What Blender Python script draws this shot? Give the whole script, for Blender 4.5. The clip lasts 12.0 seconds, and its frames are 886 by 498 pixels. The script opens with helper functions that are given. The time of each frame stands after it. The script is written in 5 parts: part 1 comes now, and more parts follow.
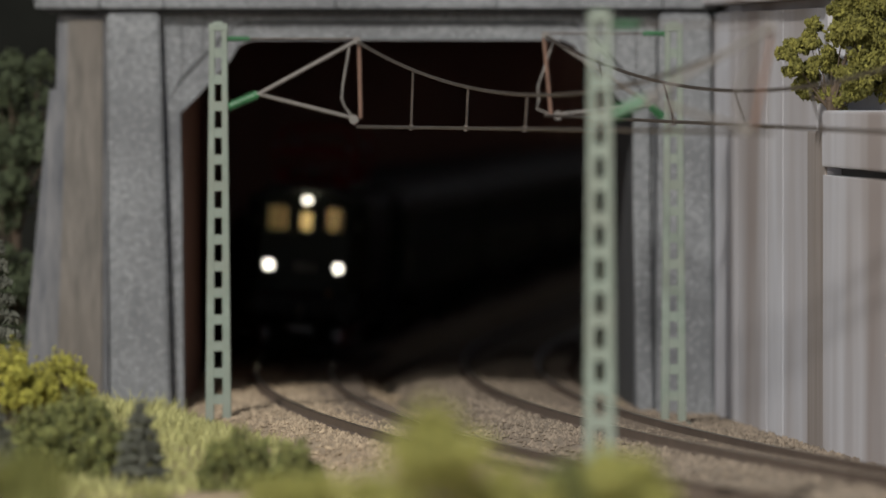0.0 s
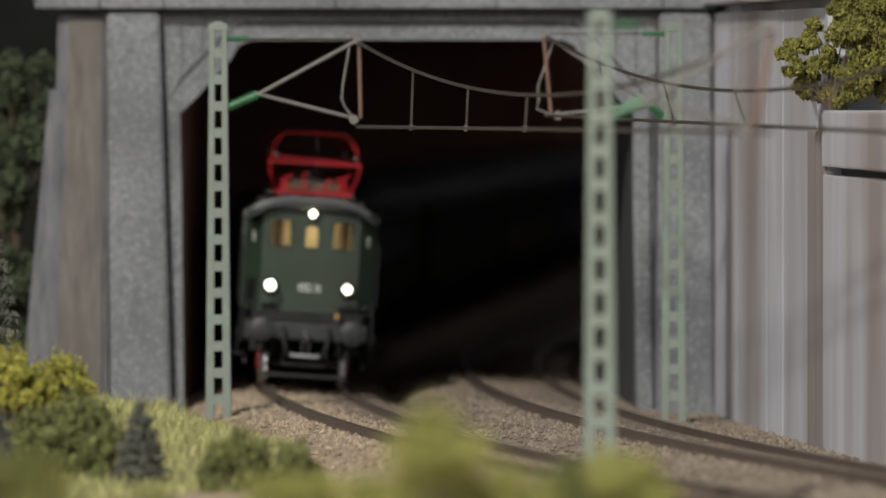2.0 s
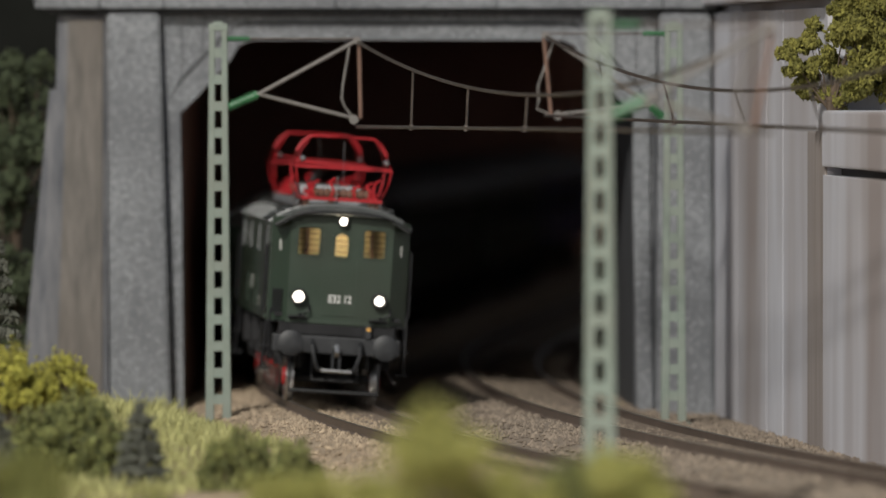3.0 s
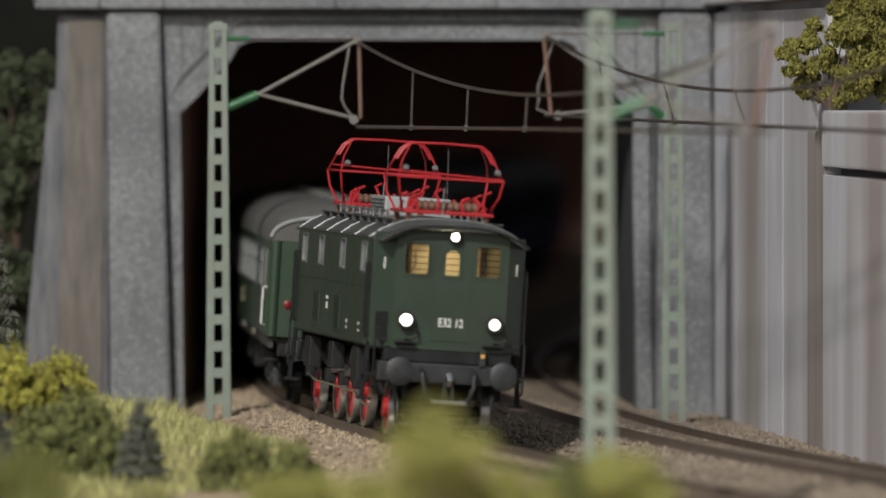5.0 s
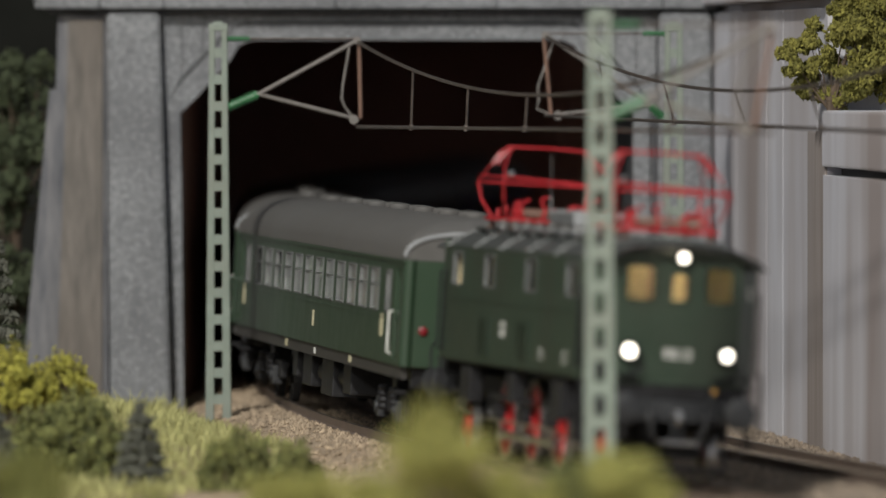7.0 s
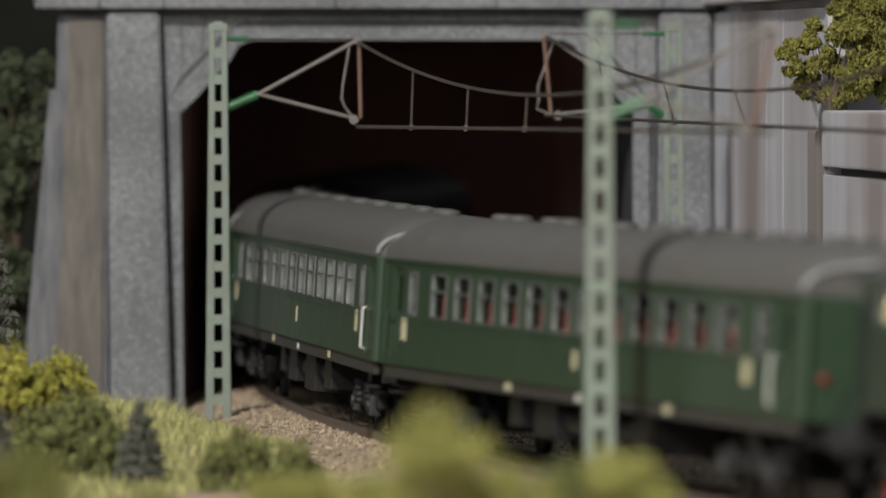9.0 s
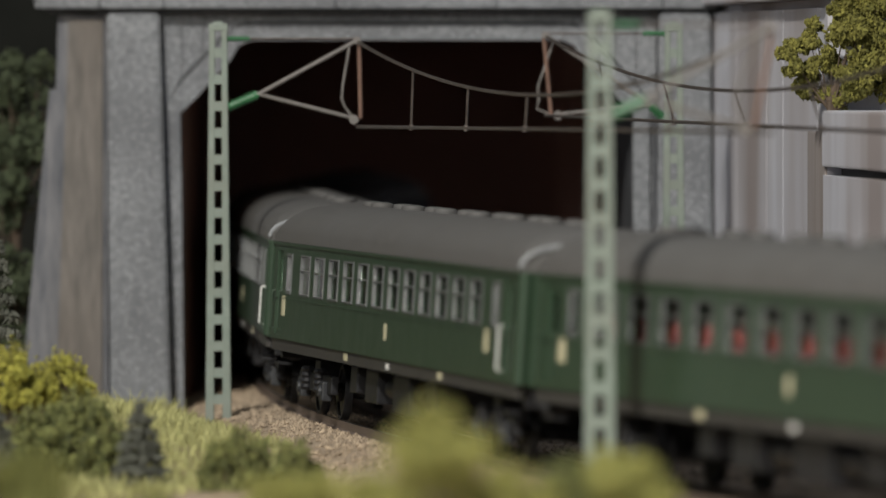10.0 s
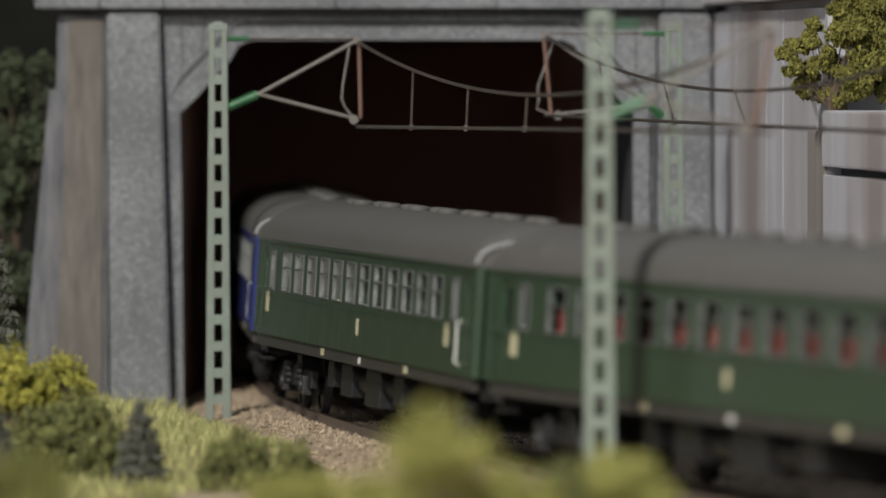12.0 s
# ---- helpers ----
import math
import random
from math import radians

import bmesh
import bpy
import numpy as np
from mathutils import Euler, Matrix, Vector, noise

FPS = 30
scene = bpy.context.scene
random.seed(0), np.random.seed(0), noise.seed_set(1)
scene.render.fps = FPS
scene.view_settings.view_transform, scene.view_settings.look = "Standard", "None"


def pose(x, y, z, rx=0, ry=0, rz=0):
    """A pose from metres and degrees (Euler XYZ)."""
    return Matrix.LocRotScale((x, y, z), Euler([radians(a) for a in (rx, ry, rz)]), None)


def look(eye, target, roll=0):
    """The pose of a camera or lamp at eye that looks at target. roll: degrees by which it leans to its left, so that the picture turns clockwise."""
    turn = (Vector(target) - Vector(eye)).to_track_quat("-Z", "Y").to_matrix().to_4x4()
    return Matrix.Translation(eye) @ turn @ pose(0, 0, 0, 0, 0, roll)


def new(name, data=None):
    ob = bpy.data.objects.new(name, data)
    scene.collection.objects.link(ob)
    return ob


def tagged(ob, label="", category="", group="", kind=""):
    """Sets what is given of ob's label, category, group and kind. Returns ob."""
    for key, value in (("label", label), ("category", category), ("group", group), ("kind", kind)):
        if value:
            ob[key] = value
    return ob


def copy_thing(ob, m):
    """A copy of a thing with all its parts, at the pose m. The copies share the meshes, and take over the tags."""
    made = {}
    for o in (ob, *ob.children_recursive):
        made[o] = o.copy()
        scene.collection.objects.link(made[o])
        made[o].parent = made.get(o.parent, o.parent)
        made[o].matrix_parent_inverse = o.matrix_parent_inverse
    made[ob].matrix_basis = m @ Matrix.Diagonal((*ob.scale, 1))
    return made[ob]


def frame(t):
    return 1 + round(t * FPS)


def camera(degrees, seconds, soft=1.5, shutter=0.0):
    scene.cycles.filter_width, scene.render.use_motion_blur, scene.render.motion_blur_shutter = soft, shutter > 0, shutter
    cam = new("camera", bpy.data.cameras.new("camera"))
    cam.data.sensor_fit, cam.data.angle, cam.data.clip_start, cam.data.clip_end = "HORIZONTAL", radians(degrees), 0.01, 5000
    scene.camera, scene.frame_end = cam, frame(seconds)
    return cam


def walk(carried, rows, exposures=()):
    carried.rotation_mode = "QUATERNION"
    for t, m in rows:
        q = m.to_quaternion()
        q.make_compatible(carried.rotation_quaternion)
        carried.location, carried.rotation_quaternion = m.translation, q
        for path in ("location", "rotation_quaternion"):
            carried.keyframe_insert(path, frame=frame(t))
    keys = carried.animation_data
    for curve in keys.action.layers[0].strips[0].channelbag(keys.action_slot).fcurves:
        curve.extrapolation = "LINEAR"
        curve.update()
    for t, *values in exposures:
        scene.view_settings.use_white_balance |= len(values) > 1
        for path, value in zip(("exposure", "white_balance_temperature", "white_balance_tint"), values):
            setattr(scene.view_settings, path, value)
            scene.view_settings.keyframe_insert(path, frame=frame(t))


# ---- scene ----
# A model railway in 1:87. Lengths below are prototype metres; K brings them to model metres.
K = 1 / 87.0
EYE = 5.90
PITCH = 1.043

cam = camera(5.1, 12.0, soft=1.6, shutter=0.35)
cam.data.dof.use_dof = True
cam.data.dof.focus_distance = 165 * K
cam.data.dof.aperture_fstop = 33
STAND = pose(0, 0, EYE * K, 90 - PITCH, 0, 0)
walk(cam, [(0.0, STAND), (12.0, STAND)], exposures=[(0.0, 0.0), (12.0, 0.0)])

# ---- light: the lamps over the layout, high on the visitor's side, and the dim room ----
world = bpy.data.worlds.new("room")
scene.world = world
world.use_nodes = True
bg = world.node_tree.nodes["Background"]
bg.inputs["Color"].default_value = (0.85, 0.90, 0.97, 1)
bg.inputs["Strength"].default_value = 0.29


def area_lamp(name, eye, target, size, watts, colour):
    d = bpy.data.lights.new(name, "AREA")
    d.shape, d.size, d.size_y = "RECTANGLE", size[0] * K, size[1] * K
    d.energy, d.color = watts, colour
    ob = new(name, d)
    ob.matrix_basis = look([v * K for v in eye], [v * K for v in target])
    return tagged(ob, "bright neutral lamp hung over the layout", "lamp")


area_lamp("layout_lamp", (-50, 20, 110), (0, 165, 2), (10, 10), 38.0, (1.0, 0.965, 0.895))
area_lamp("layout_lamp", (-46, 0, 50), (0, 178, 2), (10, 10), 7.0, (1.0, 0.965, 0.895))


# ---- materials ----
def mat(name, c1, c2, rough=0.7, metal=0.0, scale=300.0, bump=0.3, c3=None, big=40.0, speck=None, spec=0.5, vary=0.0, stretch=None, dist=0.0004):
    """Two-scale noise colour with fine relief. scale: grains a metre of the model."""
    m = bpy.data.materials.new(name)
    m.use_nodes = True
    nt = m.node_tree
    N, L = nt.nodes, nt.links
    b = N["Principled BSDF"]
    tc = N.new("ShaderNodeTexCoord")
    mp = N.new("ShaderNodeMapping")
    L.new(tc.outputs["Object"], mp.inputs["Vector"])
    if stretch:
        mp.inputs["Scale"].default_value = stretch
    n1 = N.new("ShaderNodeTexNoise")
    n1.inputs["Scale"].default_value, n1.inputs["Detail"].default_value = scale, 5
    n1.inputs["Roughness"].default_value = 0.65
    L.new(mp.outputs["Vector"], n1.inputs["Vector"])
    r1 = N.new("ShaderNodeValToRGB")
    r1.color_ramp.elements[0].position, r1.color_ramp.elements[1].position = 0.3, 0.7
    r1.color_ramp.elements[0].color, r1.color_ramp.elements[1].color = (*c1, 1), (*c2, 1)
    L.new(n1.outputs["Fac"], r1.inputs["Fac"])
    out = r1.outputs["Color"]
    if c3:
        n2 = N.new("ShaderNodeTexNoise")
        n2.inputs["Scale"].default_value, n2.inputs["Detail"].default_value = big, 3
        L.new(mp.outputs["Vector"], n2.inputs["Vector"])
        r2 = N.new("ShaderNodeValToRGB")
        r2.color_ramp.elements[0].position, r2.color_ramp.elements[1].position = 0.42, 0.68
        L.new(n2.outputs["Fac"], r2.inputs["Fac"])
        mx = N.new("ShaderNodeMix")
        mx.data_type = "RGBA"
        L.new(r2.outputs["Color"], mx.inputs["Factor"])
        L.new(out, mx.inputs[6])
        mx.inputs[7].default_value = (*c3, 1)
        out = mx.outputs[2]
    if speck:
        v = N.new("ShaderNodeTexVoronoi")
        v.inputs["Scale"].default_value = scale * 1.6
        L.new(tc.outputs["Object"], v.inputs["Vector"])
        r3 = N.new("ShaderNodeValToRGB")
        r3.color_ramp.elements[0].position, r3.color_ramp.elements[1].position = 0.12, 0.3
        r3.color_ramp.elements[0].color, r3.color_ramp.elements[1].color = (1, 1, 1, 1), (0, 0, 0, 1)
        L.new(v.outputs["Distance"], r3.inputs["Fac"])
        mx = N.new("ShaderNodeMix")
        mx.data_type = "RGBA"
        L.new(r3.outputs["Color"], mx.inputs["Factor"])
        L.new(out, mx.inputs[6])
        mx.inputs[7].default_value = (*speck, 1)
        out = mx.outputs[2]
    if vary:
        g = N.new("ShaderNodeNewGeometry")
        hs = N.new("ShaderNodeHueSaturation")
        mr = N.new("ShaderNodeMapRange")
        mr.inputs["To Min"].default_value, mr.inputs["To Max"].default_value = 1 - vary, 1 + vary
        L.new(g.outputs["Random Per Island"], mr.inputs["Value"])
        L.new(mr.outputs["Result"], hs.inputs["Value"])
        L.new(out, hs.inputs["Color"])
        out = hs.outputs["Color"]
    L.new(out, b.inputs["Base Color"])
    rr = N.new("ShaderNodeMapRange")
    rr.inputs["To Min"].default_value, rr.inputs["To Max"].default_value = max(0.05, rough - 0.1), min(1, rough + 0.1)
    L.new(n1.outputs["Fac"], rr.inputs["Value"])
    L.new(rr.outputs["Result"], b.inputs["Roughness"])
    b.inputs["Metallic"].default_value = metal
    b.inputs["Specular IOR Level"].default_value = spec
    if bump:
        bp = N.new("ShaderNodeBump")
        bp.inputs["Strength"].default_value, bp.inputs["Distance"].default_value = bump, dist
        L.new(n1.outputs["Fac"], bp.inputs["Height"])
        L.new(bp.outputs["Normal"], b.inputs["Normal"])
    return m


def glow(name, colour, strength):
    m = bpy.data.materials.new(name)
    m.use_nodes = True
    b = m.node_tree.nodes["Principled BSDF"]
    b.inputs["Base Color"].default_value = (*colour, 1)
    b.inputs["Emission Color"].default_value = (*colour, 1)
    b.inputs["Emission Strength"].default_value = strength
    return m


def glass(name, tint, rough=0.03):
    m = bpy.data.materials.new(name)
    m.use_nodes = True
    b = m.node_tree.nodes["Principled BSDF"]
    b.inputs["Base Color"].default_value = (*tint, 1)
    b.inputs["Transmission Weight"].default_value = 1.0
    b.inputs["Roughness"].default_value = rough
    b.inputs["IOR"].default_value = 1.1
    return m


M_CONC = mat("speckled_concrete", (0.13, 0.137, 0.147), (0.30, 0.31, 0.325), 0.85, scale=820, bump=0.8, c3=(0.135, 0.14, 0.15), big=30, speck=(0.45, 0.46, 0.475))
M_WING = mat("weathered_concrete", (0.085, 0.09, 0.105), (0.21, 0.21, 0.22), 0.85, scale=480, bump=0.5, c3=(0.12, 0.115, 0.115), big=40, stretch=(1, 1, 0.16))
M_WINGB = mat("brown_stained_concrete", (0.10, 0.093, 0.085), (0.21, 0.19, 0.172), 0.85, scale=480, bump=0.5, c3=(0.145, 0.123, 0.105), big=40, stretch=(1, 1, 0.16))
M_WALL = mat("stained_wall", (0.51, 0.51, 0.555), (0.68, 0.685, 0.735), 0.8, scale=90, bump=0.25, c3=(0.34, 0.295, 0.285), big=62, stretch=(0.32, 1, 0.07))
M_POST = mat("streaked_post", (0.24, 0.20, 0.18), (0.36, 0.32, 0.30), 0.85, scale=200, bump=0.3, c3=(0.30, 0.27, 0.26), big=50, stretch=(1, 1, 0.1))
M_LINING = mat("dark_lining", (0.30, 0.165, 0.125), (0.42, 0.24, 0.18), 0.95, scale=120, bump=0.2, spec=0.1)
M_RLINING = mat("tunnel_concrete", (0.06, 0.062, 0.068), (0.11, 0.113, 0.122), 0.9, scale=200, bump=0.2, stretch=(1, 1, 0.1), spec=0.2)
M_BALLAST = mat("ballast", (0.20, 0.152, 0.105), (0.48, 0.375, 0.26), 0.95, scale=700, bump=0.8, c3=(0.38, 0.30, 0.215), big=20, vary=0.3)
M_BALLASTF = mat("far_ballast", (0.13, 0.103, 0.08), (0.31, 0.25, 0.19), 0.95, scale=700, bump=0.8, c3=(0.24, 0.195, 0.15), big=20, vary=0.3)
M_SOIL = mat("sandy_soil", (0.26, 0.195, 0.135), (0.45, 0.35, 0.25), 0.95, scale=500, bump=0.8, c3=(0.27, 0.22, 0.10), big=25)
M_RAIL = mat("rusty_rail", (0.11, 0.083, 0.068), (0.19, 0.145, 0.118), 0.6, metal=0.3, scale=300, bump=0.2)
M_RAILTOP = mat("rail_head", (0.35, 0.33, 0.30), (0.5, 0.47, 0.43), 0.3, metal=1.0, scale=300, bump=0.1)
M_SLEEPER = mat("sleeper", (0.12, 0.093, 0.072), (0.22, 0.175, 0.135), 0.9, scale=400, bump=0.4)
M_MAST = mat("mast_green", (0.17, 0.215, 0.18), (0.25, 0.295, 0.255), 0.55, scale=300, bump=0.15, c3=(0.205, 0.225, 0.19), big=80)
M_INSUL = mat("insulator_green", (0.03, 0.12, 0.05), (0.05, 0.18, 0.075), 0.35, scale=300, bump=0.05)
M_ARM = mat("arm_grey", (0.13, 0.12, 0.11), (0.22, 0.20, 0.185), 0.6, metal=0.1, scale=300, bump=0.1)
M_COPPER = mat("arm_copper", (0.15, 0.085, 0.062), (0.22, 0.13, 0.095), 0.6, metal=0.1, scale=300, bump=0.1)
M_WIRE = mat("wire", (0.12, 0.10, 0.09), (0.22, 0.19, 0.17), 0.4, metal=0.7, scale=400, bump=0.05)

M_LGREEN = mat("loco_green", (0.025, 0.042, 0.027), (0.032, 0.051, 0.034), 0.42, scale=150, bump=0.02, c3=(0.030, 0.040, 0.027), big=60)
M_LROOF = mat("loco_roof", (0.046, 0.051, 0.050), (0.078, 0.083, 0.081), 0.4, scale=250, bump=0.05)
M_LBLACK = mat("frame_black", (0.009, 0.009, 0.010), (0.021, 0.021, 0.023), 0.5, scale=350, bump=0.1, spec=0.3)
M_BUFFER = mat("buffer_grey", (0.014, 0.015, 0.017), (0.032, 0.034, 0.037), 0.5, scale=350, bump=0.1)
M_RED = mat("pantograph_red", (0.36, 0.014, 0.020), (0.47, 0.03, 0.036), 0.35, scale=250, bump=0.02)
M_WRED = mat("wheel_red", (0.36, 0.018, 0.02), (0.48, 0.035, 0.035), 0.45, scale=250, bump=0.05)
M_STEEL = mat("bright_steel", (0.45, 0.45, 0.45), (0.6, 0.6, 0.6), 0.3, metal=1.0, scale=300, bump=0.05)
M_FRAME = mat("window_metal", (0.13, 0.135, 0.135), (0.2, 0.205, 0.205), 0.4, metal=0.3, scale=300, bump=0.05)
M_SILVER = mat("silver_grey", (0.30, 0.31, 0.32), (0.42, 0.43, 0.44), 0.4, metal=0.2, scale=300, bump=0.05)
M_BROWN = mat("roof_insulator", (0.12, 0.06, 0.04), (0.2, 0.11, 0.08), 0.3, scale=300, bump=0.05)
M_WHITE = mat("white_lettering", (0.70, 0.70, 0.66), (0.8, 0.8, 0.77), 0.6, scale=300, bump=0.0)
M_CREAM = mat("cream_plate", (0.52, 0.48, 0.30), (0.62, 0.58, 0.40), 0.6, scale=300, bump=0.0)
M_CGREEN = mat("coach_green", (0.026, 0.050, 0.028), (0.033, 0.060, 0.034), 0.4, scale=120, bump=0.02, c3=(0.030, 0.058, 0.032), big=50)
M_CBLUE = mat("coach_blue", (0.025, 0.035, 0.16), (0.035, 0.05, 0.20), 0.38, scale=120, bump=0.02)
M_CROOF = mat("coach_roof", (0.085, 0.082, 0.077), (0.11, 0.106, 0.10), 0.65, scale=300, bump=0.05, c3=(0.10, 0.098, 0.094), big=30)
M_SOLE = mat("solebar_grey", (0.030, 0.028, 0.025), (0.050, 0.047, 0.042), 0.6, scale=250, bump=0.05)
M_RUBBER = mat("rubber_black", (0.012, 0.012, 0.012), (0.025, 0.025, 0.025), 0.8, scale=300, bump=0.1)
M_SEAT = mat("seat_red", (0.13, 0.020, 0.018), (0.19, 0.033, 0.028), 0.8, scale=300, bump=0.1)
M_INNER = mat("coach_interior", (0.16, 0.15, 0.12), (0.22, 0.20, 0.17), 0.8, scale=200, bump=0.0)
M_WOOD = mat("cab_wall", (0.56, 0.45, 0.24), (0.66, 0.54, 0.30), 0.7, scale=160, bump=0.1)
M_GLASS = glass("window_glass", (0.93, 0.95, 0.94))
M_LAMP = glow("headlamp_glow", (1.0, 0.93, 0.80), 4.5)
M_CABGLOW = glow("cab_bulb_glow", (1.0, 0.85, 0.60), 130.0)
M_TAIL = mat("tail_lens_red", (0.15, 0.008, 0.012), (0.21, 0.012, 0.018), 0.4, scale=300, bump=0.0)
M_AMBER = mat("amber_plate", (0.65, 0.32, 0.05), (0.75, 0.4, 0.08), 0.5, scale=300, bump=0.0)
M_LEAFY = mat("foam_yellow_green", (0.20, 0.20, 0.03), (0.45, 0.42, 0.08), 0.95, scale=500, bump=0.5, vary=0.35)
M_LEAFO = mat("foam_olive", (0.165, 0.17, 0.045), (0.335, 0.32, 0.09), 0.95, scale=500, bump=0.5, vary=0.35)
M_MOSS = mat("foam_moss", (0.085, 0.095, 0.025), (0.19, 0.19, 0.05), 0.95, scale=500, bump=0.5, vary=0.3)
M_LEAFT = mat("leaf_olive", (0.095, 0.095, 0.02), (0.245, 0.225, 0.05), 0.95, scale=500, bump=0.5, vary=0.4)
M_LEAFG = mat("foam_green", (0.048, 0.062, 0.022), (0.225, 0.23, 0.072), 0.95, scale=500, bump=0.5, vary=0.55)
M_LEAFD = mat("foam_dark", (0.029, 0.040, 0.022), (0.088, 0.108, 0.055), 0.95, scale=500, bump=0.5, vary=0.35)
M_CONIF = mat("conifer_grey", (0.06, 0.064, 0.05), (0.125, 0.126, 0.10), 0.95, scale=500, bump=0.5, vary=0.3)
M_STRAW = mat("grass_blade", (0.30, 0.30, 0.115), (0.47, 0.455, 0.20), 0.9, scale=300, bump=0.0, vary=0.35)
M_BARK = mat("bark", (0.07, 0.05, 0.035), (0.14, 0.10, 0.07), 0.9, scale=300, bump=0.5)
M_BACK = mat("dark_backdrop", (0.010, 0.011, 0.010), (0.02, 0.021, 0.019), 1.0, scale=20, bump=0.0, spec=0.0)


# ---- mesh helpers (prototype metres) ----
def mesh_of(name, bm, material, smooth=False):
    for v in bm.verts:
        v.co *= K
    me = bpy.data.meshes.new(name)
    bmesh.ops.recalc_face_normals(bm, faces=bm.faces)
    bm.to_mesh(me)
    bm.free()
    me.materials.append(material)
    if smooth:
        for p in me.polygons:
            p.use_smooth = True
        me.set_sharp_from_angle(angle=radians(38))
    return me


def part(name, bm, material, parent=None, label="", at=None, smooth=False):
    """Links a bmesh as one mesh object, under a thing or a part."""
    ob = new(name, bm if isinstance(bm, bpy.types.Mesh) else mesh_of(name, bm, material, smooth))
    if parent is not None:
        ob.parent = parent
    if at is not None:
        ob.matrix_basis = Matrix.Translation([v * K for v in at]) if len(at) == 3 else pose(at[0] * K, at[1] * K, at[2] * K, *at[3:])
    if name == "pane":
        ob.visible_shadow = False
    return tagged(ob, label)


def thing(name, label, category, at=(0, 0, 0, 0, 0, 0), group="", kind=""):
    ob = new(name)
    ob.empty_display_size = 0.01
    ob.matrix_basis = pose(at[0] * K, at[1] * K, at[2] * K, *at[3:])
    return tagged(ob, label, category, group, kind)


def box(bm, x0, x1, y0, y1, z0, z1, bev=0.0, m=None):
    vs = [bm.verts.new((x, y, z)) for x in (x0, x1) for y in (y0, y1) for z in (z0, z1)]
    fs = [bm.faces.new([vs[i] for i in f]) for f in ((0, 1, 3, 2), (4, 6, 7, 5), (0, 4, 5, 1), (2, 3, 7, 6), (0, 2, 6, 4), (1, 5, 7, 3))]
    if bev:
        es = list({e for f in fs for e in f.edges})
        r = bmesh.ops.bevel(bm, geom=es, offset=bev, segments=2, affect="EDGES", profile=0.7)
        vs = list({v for f in r["faces"] for v in f.verts} | {v for v in vs if v.is_valid})
    if m is not None:
        bmesh.ops.transform(bm, matrix=m, verts=vs)
    return bm


def nb():
    return bmesh.new()


def boxm(*a, **k):
    return box(nb(), *a, **k)


def rod(bm, a, b, r, n=6, r2=None):
    a, b = Vector(a), Vector(b)
    q = (b - a).to_track_quat("Z", "Y").to_matrix()
    rings = []
    for c, rr in ((a, r), (b, r if r2 is None else r2)):
        rings.append([bm.verts.new(c + q @ Vector((math.cos(2 * math.pi * i / n) * rr, math.sin(2 * math.pi * i / n) * rr, 0))) for i in range(n)])
    for i in range(n):
        j = (i + 1) % n
        bm.faces.new((rings[0][i], rings[0][j], rings[1][j], rings[1][i]))
    bm.faces.new(rings[0][::-1])
    bm.faces.new(rings[1])
    return bm


def chain(bm, pts, r, n=6):
    """One unbroken tube through the points."""
    pts = [Vector(p) for p in pts]
    rings = []
    side = None
    for i, p in enumerate(pts):
        d = (pts[min(i + 1, len(pts) - 1)] - pts[max(i - 1, 0)])
        d = d.normalized() if d.length > 1e-9 else Vector((1, 0, 0))
        if side is None:
            side = d.orthogonal().normalized()
        side = (side - d * side.dot(d))
        side = side.normalized() if side.length > 1e-6 else d.orthogonal().normalized()
        up = d.cross(side)
        rings.append([bm.verts.new(p + (side * math.cos(2 * math.pi * k / n) + up * math.sin(2 * math.pi * k / n)) * r) for k in range(n)])
    for a, b in zip(rings, rings[1:]):
        for k in range(n):
            j = (k + 1) % n
            bm.faces.new((a[k], a[j], b[j], b[k]))
    bm.faces.new(rings[0][::-1])
    bm.faces.new(rings[-1])
    return bm


def lathe(bm, prof, axis="X", n=20, at=(0, 0, 0)):
    """prof: (along, radius) pairs round an axis."""
    rings = []
    for s, r in prof:
        ring = []
        for i in range(n):
            a = 2 * math.pi * i / n
            c, d = r * math.cos(a), r * math.sin(a)
            p = {"X": (s, c, d), "Y": (c, s, d), "Z": (c, d, s)}[axis]
            ring.append(bm.verts.new(Vector(p) + Vector(at)))
        rings.append(ring)
    for r0, r1 in zip(rings, rings[1:]):
        for i in range(n):
            j = (i + 1) % n
            bm.faces.new((r0[i], r0[j], r1[j], r1[i]))
    bm.faces.new(rings[0][::-1])
    bm.faces.new(rings[-1])
    return bm


def prism(bm, poly, lo, hi, axis="Y"):
    """A polygon (two coordinates each) pushed along an axis from lo to hi."""
    def P(a, b, s):
        return {"X": (s, a, b), "Y": (a, s, b), "Z": (a, b, s)}[axis]
    A = [bm.verts.new(P(a, b, lo)) for a, b in poly]
    B = [bm.verts.new(P(a, b, hi)) for a, b in poly]
    n = len(poly)
    for i in range(n):
        j = (i + 1) % n
        bm.faces.new((A[i], A[j], B[j], B[i]))
    bm.faces.new(A[::-1])
    bm.faces.new(B)
    return bm


# ---- the line: plan of the near track, from the tunnel towards the visitor ----
LINE = (-0.9126, -3.7202, 1.7509, -0.0652, 0.0187)
BANK = 3.56


def line_x(y):
    def f(v):
        u = (v - 165) / 30
        return sum(c * u ** k for k, c in enumerate(LINE))
    lo, hi = 134.0, 216.0
    c = min(max(y, lo), hi)
    slope = (f(c + 0.01) - f(c - 0.01)) / 0.02
    return f(c) + slope * (y - c)


